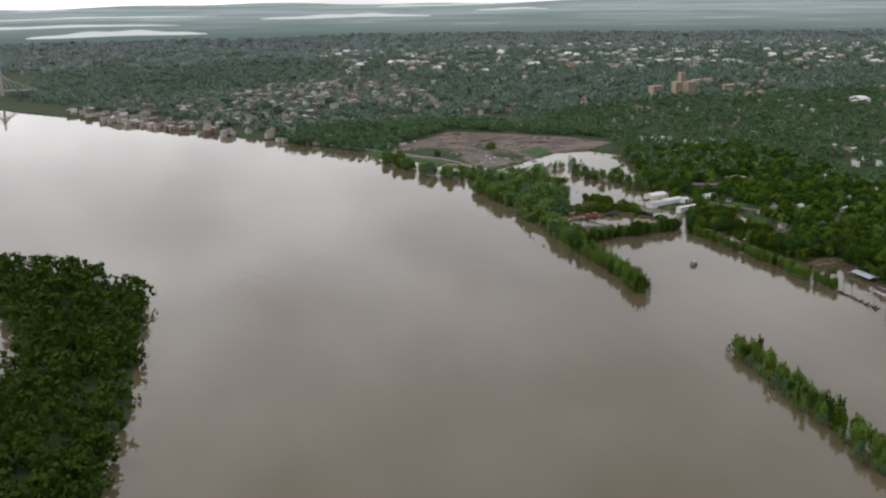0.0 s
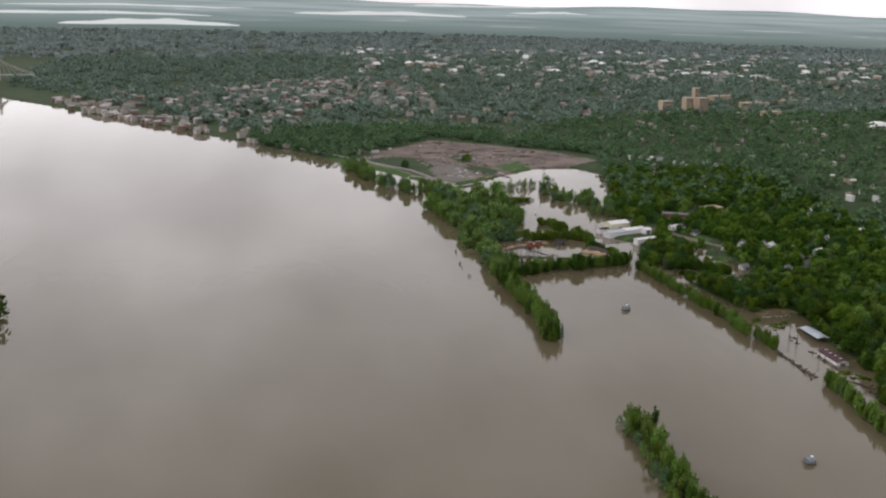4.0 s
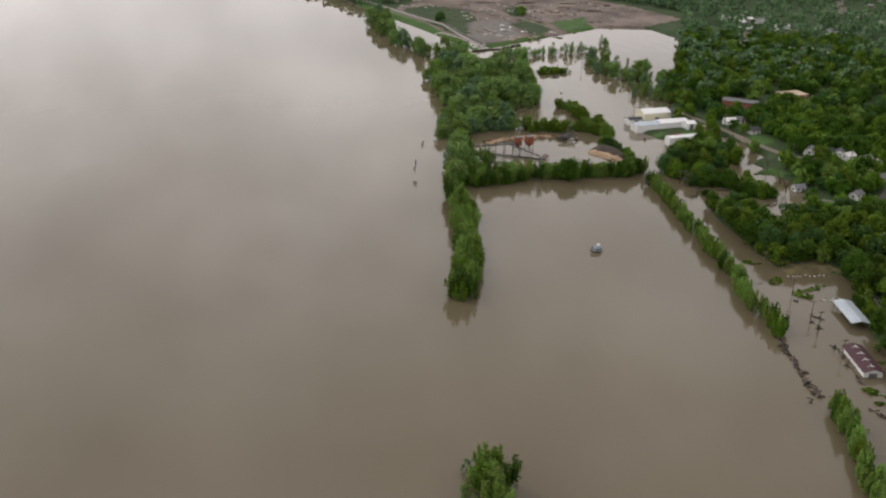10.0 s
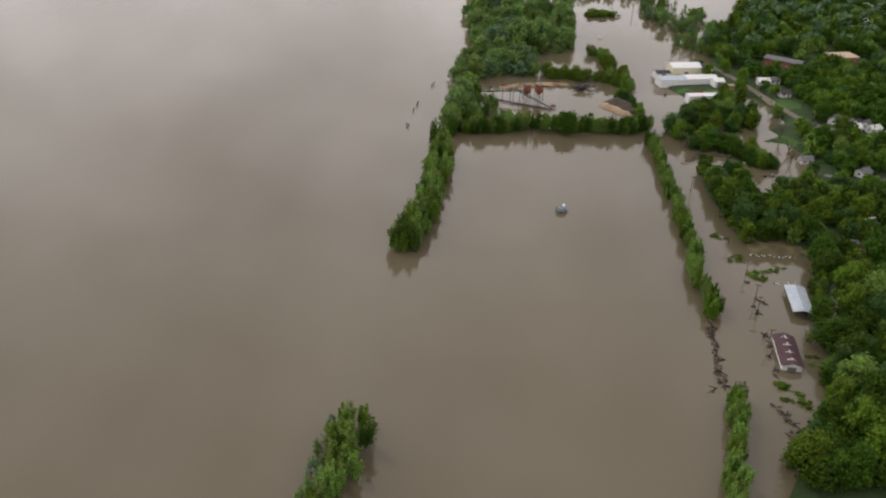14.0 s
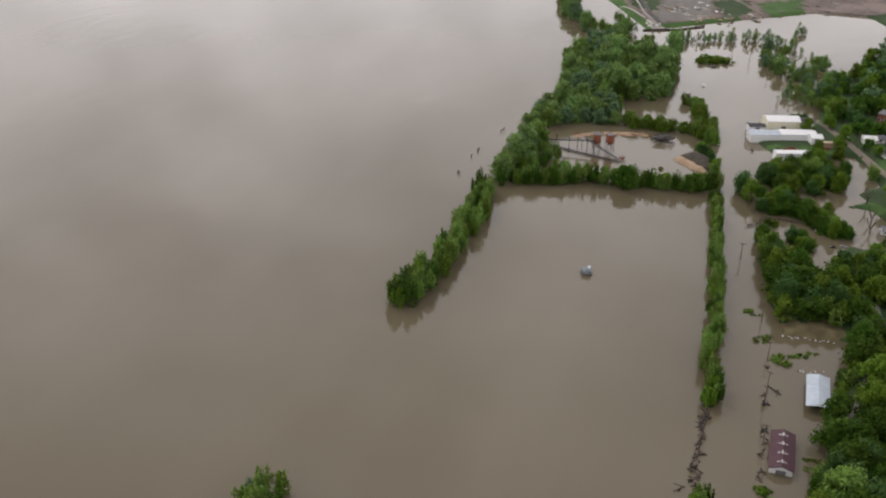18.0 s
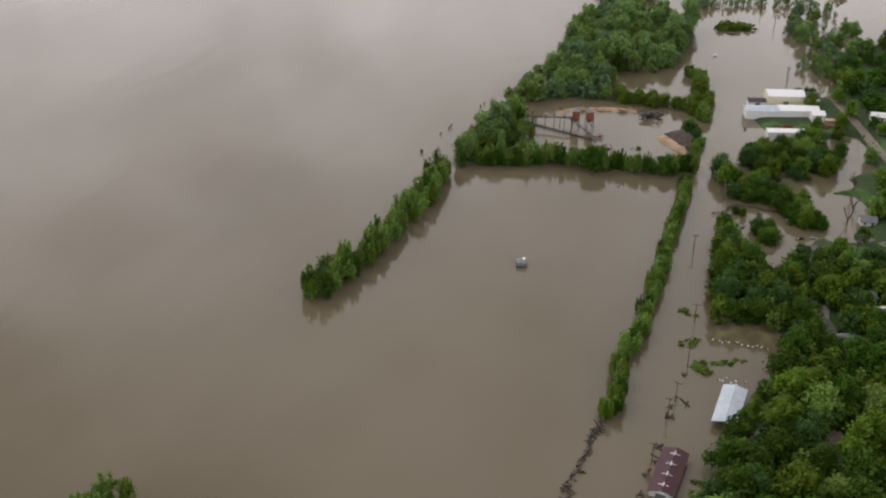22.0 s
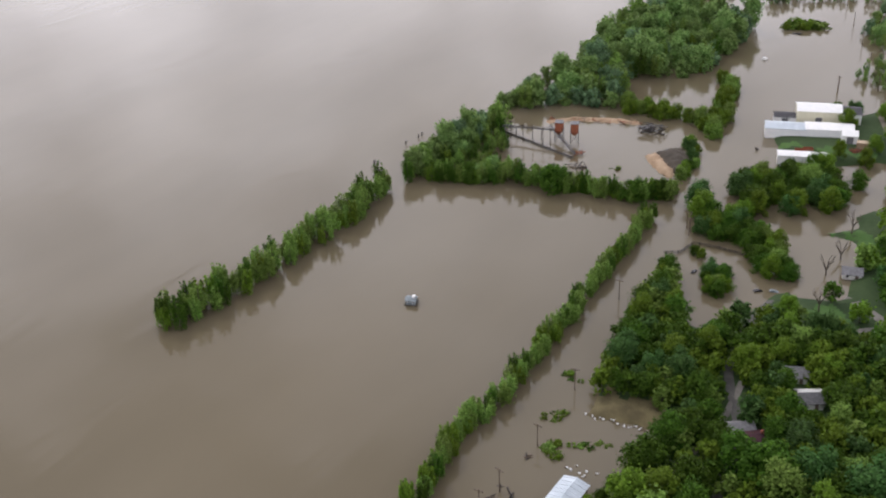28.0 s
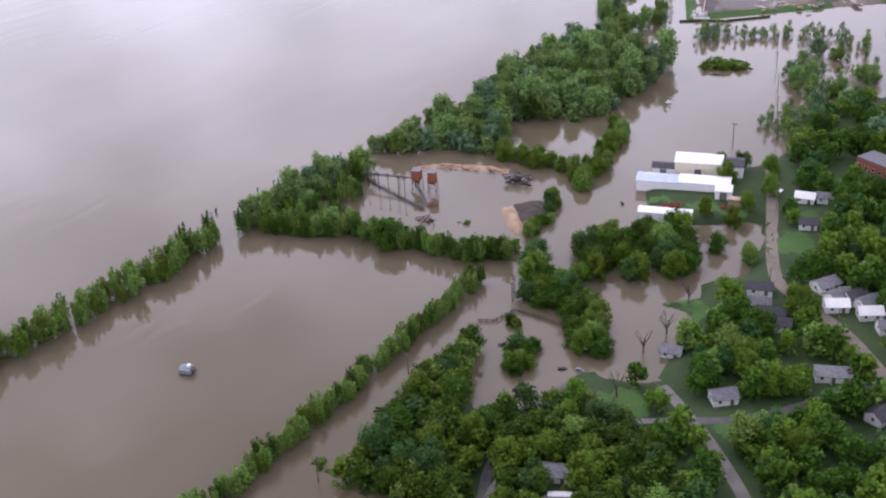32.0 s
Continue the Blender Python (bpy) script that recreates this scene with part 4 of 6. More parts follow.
def far_woods(name, poly, n, label, tall=9.0, wide=8.0, clumps=46, size=0.95, test=None, seed=1, leaf=M_FAR):
    g = np.random.default_rng(seed)
    p = np.array(poly)
    X = g.uniform(p[:, 0].min(), p[:, 0].max(), n * 6)
    Y = g.uniform(p[:, 1].min(), p[:, 1].max(), n * 6)
    ok = (inside(poly, X, Y) > 0) & (height(X, Y) > 0.2)
    if test is not None:
        ok &= test(X, Y)
    X, Y = X[ok][:n], Y[ok][:n]
    Z = height(X, Y)
    k = len(X)
    S = g.uniform(0.7, 1.25, k)
    # several pattern crowns, each a set of tilted quads
    V = []
    for j in range(5):
        r = random.Random(seed * 100 + j)
        v, f = leaf_arrays(r, crown_points(r, int(clumps * 1.35), tall, wide, 9), size, True)
        V.append(np.array([tuple(q) for q in v]))
    F = np.array(f)
    vs, fs = [], []
    off = 0
    for i in range(k):
        a = g.uniform(0, math.tau)
        c, s = math.cos(a), math.sin(a)
        v = V[i % 5] * S[i]
        vs.append(np.stack([v[:, 0] * c - v[:, 1] * s + X[i], v[:, 0] * s + v[:, 1] * c + Y[i], v[:, 2] + Z[i] - 0.8], -1))
        fs.append(F + off)
        off += len(v)
    return quad_mesh(name, np.concatenate(vs), np.concatenate(fs), [leaf], None, label, "woods")


far_woods("island_woods", ISLAND, 1500, "dense dark green woods on a low river island", 13, 9, 80, 0.8, seed=2, leaf=M_OAK)
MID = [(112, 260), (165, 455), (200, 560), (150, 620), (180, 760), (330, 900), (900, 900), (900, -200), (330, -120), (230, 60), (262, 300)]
# these leaves carry the haze of the middle distance in their base colour
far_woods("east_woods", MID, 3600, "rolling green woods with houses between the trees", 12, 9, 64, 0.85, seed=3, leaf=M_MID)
BANK_WOODS = [(-84, 560), (-112, 600), (-172, 690), (-170, 790), (-20, 810), (180, 780), (205, 560), (155, 612), (100, 672), (40, 702), (-44, 614)]
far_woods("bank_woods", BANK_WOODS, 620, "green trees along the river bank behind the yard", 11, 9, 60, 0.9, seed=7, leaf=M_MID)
NORTHW = [(-170, 760), (-20, 790), (180, 760), (330, 900), (900, 900), (1500, 700), (1900, 2200), (300, 2600), (-500, 2300), (-560, 1440), (-330, 1080)]
far_woods("town_woods", NORTHW, 6200, "distant woods through a river town, leaves paled for haze", 11, 13, 36, 1.9, seed=4, leaf=M_FAR)
HORIZON = [(-900, 2000), (300, 2300), (1900, 2000), (3200, 1500), (3600, 3200), (-200, 4000), (-1500, 3600)]
far_woods("horizon_woods", HORIZON, 5200, "far woods towards the horizon, haze tinted into the leaves", 11, 26, 14, 4.2, seed=5, leaf=M_HORIZON)

# ---- roads, fields ----
ribbon("road", ROAD_A, 3.4, M_LANE, "worn grey lane running up from the flood", "road")
ribbon("road", ROAD_B, 4.2, M_DIRT, "pale dirt-covered village street", "road")
ribbon("road", ROAD_C, 2.6, M_ASPHALT, "narrow dark lane through the trees", "road")
ribbon("road", ROAD_D, 3.2, M_ASPHALT, "dark asphalt side street between village lawns", "road")
ribbon("drive", DRIVE, 2.4, M_LANE, "grey gravel drive beside a lawn", "road")
ribbon("road", LANE, 2.0, M_LANE, "narrow grey lane beside the wood", "road")
FIELD = LEVEE[1:4] + [(-75, 545), (-40, 605), (40, 690), (100, 660), (150, 600), (192, 530), (150, 500)]
patch("gravel_field", FIELD, M_GRAVEL, "bare brown gravel yard behind the levee", "field", step=4.0)
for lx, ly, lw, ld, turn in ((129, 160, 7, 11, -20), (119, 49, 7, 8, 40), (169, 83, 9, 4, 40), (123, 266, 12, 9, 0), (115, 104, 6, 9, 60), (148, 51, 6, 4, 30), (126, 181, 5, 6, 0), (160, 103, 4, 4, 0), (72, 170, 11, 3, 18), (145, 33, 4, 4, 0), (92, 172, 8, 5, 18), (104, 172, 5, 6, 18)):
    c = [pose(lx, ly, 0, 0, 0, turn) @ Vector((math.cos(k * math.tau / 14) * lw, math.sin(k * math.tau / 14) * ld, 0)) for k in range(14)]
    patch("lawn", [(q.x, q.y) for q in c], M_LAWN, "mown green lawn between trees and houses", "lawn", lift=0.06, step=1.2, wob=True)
patch("dry_bank", [(70.5, -30), (70, -18), (77, -14), (88, -13), (96, -15), (95, -26), (84, -26)], M_DRYGRASS, "bank of flattened brown grass at the water line", "bank", lift=0.1, step=1.3, wob=True)
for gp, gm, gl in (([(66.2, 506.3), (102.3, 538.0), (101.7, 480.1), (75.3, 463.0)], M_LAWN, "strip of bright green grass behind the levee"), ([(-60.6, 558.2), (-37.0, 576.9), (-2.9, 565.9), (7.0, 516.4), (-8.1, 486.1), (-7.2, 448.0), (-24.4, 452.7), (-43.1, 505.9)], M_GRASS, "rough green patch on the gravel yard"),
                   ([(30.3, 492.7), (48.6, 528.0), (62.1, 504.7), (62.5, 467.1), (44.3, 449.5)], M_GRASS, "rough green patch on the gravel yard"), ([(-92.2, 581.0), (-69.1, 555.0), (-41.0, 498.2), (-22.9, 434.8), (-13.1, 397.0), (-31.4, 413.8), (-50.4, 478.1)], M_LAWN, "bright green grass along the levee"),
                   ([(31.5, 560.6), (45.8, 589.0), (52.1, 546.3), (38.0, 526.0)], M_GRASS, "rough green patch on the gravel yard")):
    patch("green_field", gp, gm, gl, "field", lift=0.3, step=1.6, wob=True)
patch("stone_field", [(-8.9, 493.8), (32.0, 517.6), (34.4, 449.3), (-3.8, 410.5), (-9.6, 443.5)], M_LANE, "grey stony ground with puddles behind the levee", "field", lift=0.26, step=1.6, wob=True)
for line, w, gl in (([(-77.2, 551.9), (-58.0, 526.6), (-40.5, 494.3), (-23.8, 441.8), (-11.7, 404.2)], 3.0, "pale track along the green river bank"), ([(-36.6, 612.4), (1.5, 567.6), (39.8, 531.0), (58.2, 497.4), (76.1, 458.0)], 3.6, "pale track across the gravel yard"),
                    ([(-80.8, 639.1), (-56.1, 610.2), (-24.4, 591.5), (-0.6, 590.7)], 4.5, "sandy track at the edge of the yard"), ([(-9.2, 458.5), (5.7, 475.6), (14.7, 467.5)], 4.0, "pale sandy streak on the stony ground")):
    ribbon("track", line, w, M_DIRT, gl, "track", lift=0.45, wob=0.25)
patch("concrete_lot", [(-14.3, 406.5), (-12.0, 419.4), (-5.6, 406.5), (-4.2, 393.8), (-9.9, 390.0)], M_CONCRETE, "pale concrete corner of the levee", "lot", lift=0.7, step=1.5)
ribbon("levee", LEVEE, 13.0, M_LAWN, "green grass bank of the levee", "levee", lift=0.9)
ribbon("levee_road", LEVEE[:3], 2.0, M_DIRT, "pale track on top of the levee", "road", lift=1.1)


# ---- buildings ----


def gable(bm, l, d, z0, rise, over=0.4, thick=0.15):
    """A pitched roof over l by d, ridge along x, as two slabs."""
    for s in (-1, 1):
        pts = [(-l / 2 - over, 0, z0 + rise), (l / 2 + over, 0, z0 + rise), (l / 2 + over, s * (d / 2 + over), z0 - over * rise / (d / 2)), (-l / 2 - over, s * (d / 2 + over), z0 - over * rise / (d / 2))]
        lo = [bm.verts.new(p) for p in pts]
        hi = [bm.verts.new((p[0], p[1], p[2] + thick)) for p in pts]
        bm.faces.new(hi)
        bm.faces.new(lo[::-1])
        for k in range(4):
            bm.faces.new((lo[k], lo[(k + 1) % 4], hi[(k + 1) % 4], hi[k]))
    bmesh.ops.recalc_face_normals(bm, faces=bm.faces)


def walls(bm, l, d, h, rise):
    """Walls with gable ends, sunk a little into the ground."""
    box(bm, -l / 2, -d / 2, -1.5, l / 2, d / 2, h)
    if rise:
        for s in (-1, 1):
            a = [bm.verts.new((s * l / 2, y, z)) for y, z in ((-d / 2, h), (d / 2, h), (0, h + rise))]
            b = [bm.verts.new((s * (l / 2 - 0.2), y, z)) for y, z in ((-d / 2, h), (d / 2, h), (0, h + rise))]
            bm.faces.new(a)
            bm.faces.new(b[::-1])
            for k in range(3):
                bm.faces.new((a[k], a[(k + 1) % 3], b[(k + 1) % 3], b[k]))


def one_box(*a):
    bm = bmesh.new()
    box(bm, *a)
    return bm


def window(parent, x, y, z, w, h, side):
    """A framed pane set on a wall that faces side: -1, 1 along y; -2, 2 along x."""
    t = 0.06
    s = 1 if side > 0 else -1
    if abs(side) == 1:
        fr, pn = (x - w / 2, y - t, z, x + w / 2, y + t, z + h), (x - w / 2 + 0.1, y - t + s * 0.02, z + 0.1, x + w / 2 - 0.1, y + t + s * 0.02, z + h - 0.1)
    else:
        fr, pn = (x - t, y - w / 2, z, x + t, y + w / 2, z + h), (x - t + s * 0.02, y - w / 2 + 0.1, z + 0.1, x + t + s * 0.02, y + w / 2 - 0.1, z + h - 0.1)
    f = part("window", one_box(*fr), M_WHITE, parent)
    part("pane", one_box(*pn), M_GLASS, f, "dark window pane")


def house(x, y, turn, l, d, wall, roof, label, h=2.9, rise=1.7, chimney=True, z=None):
    e = thing("house", pose(x, y, (ground_z(x, y) if z is None else z), 0, 0, turn), label, "house", "village houses")
    bm = bmesh.new()
    walls(bm, l, d, h, rise)
    part("wall", bm, wall, e)
    bm = bmesh.new()
    gable(bm, l, d, h, rise)
    r = part("roof", bm, roof, e)
    if chimney:
        part("chimney", one_box(l * 0.2, -0.35, h + rise * 0.6, l * 0.2 + 0.6, 0.35, h + rise + 0.8), M_BRICK, r, "red brick chimney")
    for s in (-1, 1):
        for k in range(max(2, int(l // 3))):
            wx = -l / 2 + (k + 0.5) * l / max(2, int(l // 3))
            if not (s < 0 and k == 1):
                window(e, wx, s * d / 2, 1.0, 1.1, 1.2, s)
        window(e, s * l / 2, 0, 1.0, 1.1, 1.2, 2 * s)
    k = max(2, int(l // 3))
    dx = -l / 2 + 1.5 * l / k
    dr = part("door", one_box(dx - 0.5, -d / 2 - 0.07, 0.0, dx + 0.5, -d / 2 + 0.05, 2.05), M_WOOD, e, "plain brown door")
    part("handle", one_box(dx + 0.33, -d / 2 - 0.12, 1.0, dx + 0.4, -d / 2 - 0.07, 1.1), M_STEEL, dr)
    part("porch_step", one_box(dx - 0.8, -d / 2 - 1.0, -0.8, dx + 0.8, -d / 2 - 0.08, 0.05), M_CONCRETE, e)
    return e


for (hx, hy), turn, hl, hd, wall, roof, label in H_LIST:
    house(hx, hy, turn, hl * 0.84, hd * 0.84, wall, roof, label, 2.4, 1.5, chimney=wall is M_TANBRICK)


def shed(x, y, turn, x0, y0, x1, y1, h, rise, wall, roof, label, doors=0, flat=False, name="shed", ribs=0):
    """A metal shed given by its rectangle in the yard's own axes."""
    l, d = x1 - x0, y1 - y0
    c = pose(x, y, 0, 0, 0, turn) @ Vector(((x0 + x1) / 2, (y0 + y1) / 2, 0))
    e = thing(name, pose(c.x, c.y, max(0.0, ground_z(c.x, c.y)), 0, 0, turn), label, name.replace("_", " "), "metal sheds of the yard")
    bm = bmesh.new()
    walls(bm, l, d, h, rise)
    part("wall", bm, wall, e)
    bm = bmesh.new()
    gable(bm, l, d, h, rise, over=0.25)
    r = part("roof", bm, roof, e)
    for k in range(ribs):
        rx = -l / 2 + (k + 0.5) * l / ribs
        bm = bmesh.new()
        for s in (-1, 1):
            m = Matrix.Translation((rx, 0, h + rise + 0.16)) @ Matrix.Rotation(-s * math.atan2(rise, d / 2), 4, "X")
            box(bm, -0.05, 0 if s > 0 else -d / 2, 0, 0.05, d / 2 if s > 0 else 0, 0.06, m)
        part("rib", bm, roof, r)
    for k in range(doors):
        dx = -l / 2 + (k + 0.7) * l / (doors + 0.4)
        part("door", one_box(dx - 1.3, -d / 2 - 0.05, 0, dx + 1.3, -d / 2 + 0.04, min(3.0, h - 0.3)), M_GREYROOF, e, "closed grey roller door")
    return e


YX, YY = (61.7, 177.1)
YT = 17.5
shed(YX, YY, YT, 0, 0, 16, 8, 3.2, 1.0, M_WHITE, M_SILVER, "long low white shed with a blue-grey roof", 0, ribs=8)
shed(YX, YY, YT, 16, 0, 35, 8, 3.2, 1.0, M_WHITE, M_WHITE, "long low white shed with a white roof", 0, ribs=9)
shed(YX, YY, YT, 4, 15, 13, 21, 3.4, 0.8, M_WHITE, M_DARKROOF, "white shed with a dark blue roof", 1)
shed(YX, YY, YT, 13, 14, 31, 24, 5.6, 1.6, M_CREAM, M_WHITE, "tall cream shed with a white roof", 1, ribs=8)
shed(YX, YY, YT, 31, 15, 39, 24, 4.6, 1.2, M_WHITE, M_DARKROOF, "white barn with a dark roof", 1)
shed(YX, YY, YT, 30, -6, 36, 0, 3.4, 1.2, M_WHITE, M_WHITE, "small white shed joined to the long one", 1)
WX, WY = (74.0, 152.6)
shed(WX, WY, YT, 0, 0, 19, 5, 3.0, 0.7, M_WHITE, M_WHITE, "long white workshop with a white roof", 0, ribs=10)
for px, py in ([(82.0, 167.4)] + [(79.5, 165.0)]):
    e = thing("farm_trailer", pose(px, py, max(0.0, ground_z(px, py)), 0, 0, 18), "rusty brown farm trailer parked on the grass", "trailer", "yard vehicles")
    part("bed", one_box(-2, -0.9, 0.7, 2, 0.9, 0.9), M_RUST, e)
    for s in (-1, 1):
        part("side", one_box(-2, s * 0.9 - 0.04, 0.9, 2, s * 0.9 + 0.04, 1.6), M_RUST, e)
        for k in (-1.1, 1.1):
            bm = bmesh.new()
            tube(bm, (k, s * 0.75, 0.38), (k, s * 0.98, 0.38), 0.38, n=12)
            part("wheel", bm, M_RUBBER, e)
px, py = (100.5, 179.3)
e = thing("storage_container", pose(px, py, ground_z(px, py), 0, 0, 12), "tan open crate of farm machinery in the yard", "container")
part("body", one_box(-2.4, -1.4, 0, 2.4, 1.4, 2.6), M_SAND, e)
part("lid", one_box(-2.5, -1.5, 2.6, 2.5, 1.5, 2.75), M_TANBRICK, e)
e = thing("timber_pile", pose(px - 1.0, py - 4.0, ground_z(px - 1, py - 4), 0, 0, 25), "low pile of orange-brown timber and scrap", "timber pile")
for k in range(14):
    bm = bmesh.new()
    a, o = rng.uniform(-0.5, 0.5), rng.uniform(-1.6, 1.6)
    tube(bm, (-2.6 * math.cos(a) + rng.uniform(-1, 1), o - math.sin(a) * 2.6, 0.15 + 0.1 * (k % 5)), (2.6 * math.cos(a), o + math.sin(a) * 2.6, 0.2 + 0.1 * (k % 5)), 0.13, n=6)
    part("beam", bm, M_RUST if k % 3 else M_DARKWOOD, e)

# brick school and the red hall
def brick_block(x, y, turn, l, d, h, wall, roof, label, storeys=2):
    e = thing("brick_building", pose(x, y, ground_z(x, y), 0, 0, turn), label, "building")
    part("wall", one_box(-l / 2, -d / 2, -1.5, l / 2, d / 2, h), wall, e)
    part("roof", one_box(-l / 2 - 0.2, -d / 2 - 0.2, h + 0.003, l / 2 + 0.2, d / 2 + 0.2, h + 0.5), roof, e)
    for s in (-1, 1):
        n = int(l // 3)
        for j in range(storeys):
            for k in range(n):
                window(e, -l / 2 + (k + 0.5) * l / n, s * d / 2, 0.9 + j * (h / storeys), 1.5, 1.5, s)
    return e


sx, sy = (179.0, 243.4)
brick_block(sx, sy, 20, 17, 11, 6.5, M_BRICK, M_TANBRICK, "two-storey orange brick school with a flat roof")
sx, sy = (141.1, 231.2)
brick_block(sx, sy, -25, 22, 9, 4.5, M_BRICK, M_GREYROOF, "long red brick hall with a grey roof", 1)
sx, sy = (188.4, 200.0)
brick_block(sx, sy, 15, 14, 8, 3.6, M_TANBRICK, M_WOOD, "low tan building with a brown roof", 1)

# silver pavilion and maroon-roofed shed in the flood
PVX, PVY = (83.0, -62.8)
e = thing("pavilion", pose(PVX, PVY, -1.0, 0, 0, 87), "open flooded pavilion with a bright silver metal roof", "pavilion")
bm = bmesh.new()
gable(bm, 18.6, 6.6, 3.2, 0.8, over=0.4)
rf = part("roof", bm, M_SILVER, e)
for k in range(13):
    bm = bmesh.new()
    rx = -9.0 + k * 1.5
    for s in (-1, 1):
        m = Matrix.Translation((rx, 0, 4.16)) @ Matrix.Rotation(-s * math.atan2(0.8, 3.3), 4, "X")
        box(bm, -0.05, 0 if s > 0 else -3.7, 0, 0.05, 3.7 if s > 0 else 0, 0.07, m)
    part("rib", bm, M_SILVER, rf)
for k in range(6):
    for s in (-1, 1):
        bm = bmesh.new()
        tube(bm, (-9.0 + k * 3.6, s * 3.1, -3), (-9.0 + k * 3.6, s * 3.1, 3.2), 0.14, n=6)
        part("post", bm, M_WOOD, e)
for s in (-1, 1):
    part("beam", one_box(-9.2, s * 3.1 - 0.1, 2.9, 9.2, s * 3.1 + 0.1, 3.15), M_WOOD, e)
MRX, MRY = (71.1, -98.6)
e = thing("boathouse", pose(MRX, MRY, -1.2, 0, 0, 87), "flooded white boathouse with a dark maroon roof", "boathouse")
bm = bmesh.new()
walls(bm, 18.4, 6.4, 3.2, 1.0)
part("wall", bm, M_WHITE, e)
bm = bmesh.new()
gable(bm, 18.4, 6.4, 3.2, 1.0, over=0.5)
rf = part("roof", bm, M_MAROON, e)
for k in range(4):
    for s in (-1, 1):
        m = Matrix.Translation((-6.9 + k * 4.6, 0, 4.37)) @ Matrix.Rotation(-s * math.atan2(1.0, 3.2), 4, "X")
        bm = bmesh.new()
        box(bm, -0.1, 0.3 if s > 0 else -1.5, 0, 0.1, 1.5 if s > 0 else -0.3, 0.05, m)
        part("skylight", bm, M_WHITE, rf, "pale skylight strip")
    bm = bmesh.new()
    box(bm, -6.9 + k * 4.6 - 0.9, -0.13, 4.36, -6.9 + k * 4.6 + 0.9, 0.13, 4.45)
    part("vent", bm, M_WHITE, rf, "pale ridge vent")
part("door", one_box(-9.28, -1.4, -0.5, -9.18, 1.4, 2.6), M_GREYROOF, e, "grey boat door")

# floating cabins
for cx, cy, turn in ((0.0, 0.0, 20), (*(-10.6, -208.0), 5)):
    e = thing("floating_cabin", pose(cx, cy, 0, 0, 0, turn) @ Matrix.Scale(0.8, 4), "small blue-grey cabin floating in the flood water", "cabin", "floating cabins")
    part("deck", one_box(-2.5, -2.3, -0.4, 2.5, 2.3, 0.25), M_DARKWOOD, e, "dark wet deck")
    bm = bmesh.new()
    walls(bm, 4.0, 3.6, 2.2, 0.8)
    for v in bm.verts:
        v.co.z = max(v.co.z, 0.25)
    part("wall", bm, M_HUT, e)
    bm = bmesh.new()
    gable(bm, 4.0, 3.6, 2.25, 0.8, over=0.35, thick=0.1)
    rf = part("roof", bm, M_HUT, e, "blue-grey metal roof")
    part("cupola", one_box(0.5, -0.7, 2.7, 1.6, 0.7, 3.5), M_WHITE, rf, "white box on the roof")
    part("cupola_cap", one_box(0.4, -0.8, 3.5, 1.7, 0.8, 3.6), M_WHITE, rf)
    for s in (-1, 1):
        window(e, s * 1.1, -1.8, 1.0, 0.9, 0.8, -1)
        window(e, s * 1.1, 1.8, 1.0, 0.9, 0.8, 1)
        for q in (-1, 1):
            bm = bmesh.new()
            tube(bm, (s * 2.35, q * 2.15, 0.25), (s * 2.35, q * 2.15, 1.25), 0.06)
            part("rail_post", bm, M_WOOD, e)
    part("door", one_box(1.97, -0.45, 0.27, 2.06, 0.45, 2.1), M_DARKWOOD, e)

# ---- the flooded works ----


def hopper(x, y, turn, label):
    e = thing("hopper", pose(x, y, 0, 0, 0, turn) @ Matrix.Scale(0.85, 4), label, "hopper", "rusty hoppers")
    part("bin", one_box(-1.9, -1.9, 5.6, 1.9, 1.9, 10.0), M_RUST, e, "rust-orange steel bin")
    bm = bmesh.new()
    a = [bm.verts.new((sx * 1.9, sy * 1.9, 5.6)) for sx, sy in ((-1, -1), (1, -1), (1, 1), (-1, 1))]
    b = [bm.verts.new((sx * 0.5, sy * 0.5, 3.6)) for sx, sy in ((-1, -1), (1, -1), (1, 1), (-1, 1))]
    for k in range(4):
        bm.faces.new((b[k], b[(k + 1) % 4], a[(k + 1) % 4], a[k]))
    bm.faces.new(b[::-1])
    part("cone", bm, M_RUST, e)
    part("rim", one_box(-2.1, -2.1, 10.0, 2.1, 2.1, 10.25), M_STEEL, e, "dark steel rim")
    for sx in (-1, 1):
        for sy in (-1, 1):
            bm = bmesh.new()
            tube(bm, (sx * 2.0, sy * 2.0, -3), (sx * 1.85, sy * 1.85, 7.5), 0.16, n=6)
            part("leg", bm, M_DARKWOOD, e)
    for s in (-1, 1):
        bm = bmesh.new()
        tube(bm, (-2, s * 2, 0.6), (2, s * 2, 4.8), 0.09)
        tube(bm, (2, s * 2, 0.6), (-2, s * 2, 4.8), 0.09)
        part("brace", bm, M_STEEL, e)
    return e


hopper(*(-14.0, 137.5), 15, "rusty orange hopper on steel legs in the flood")
hopper(*(-7.6, 138.9), 25, "rusty orange hopper beside a chute in the flood")


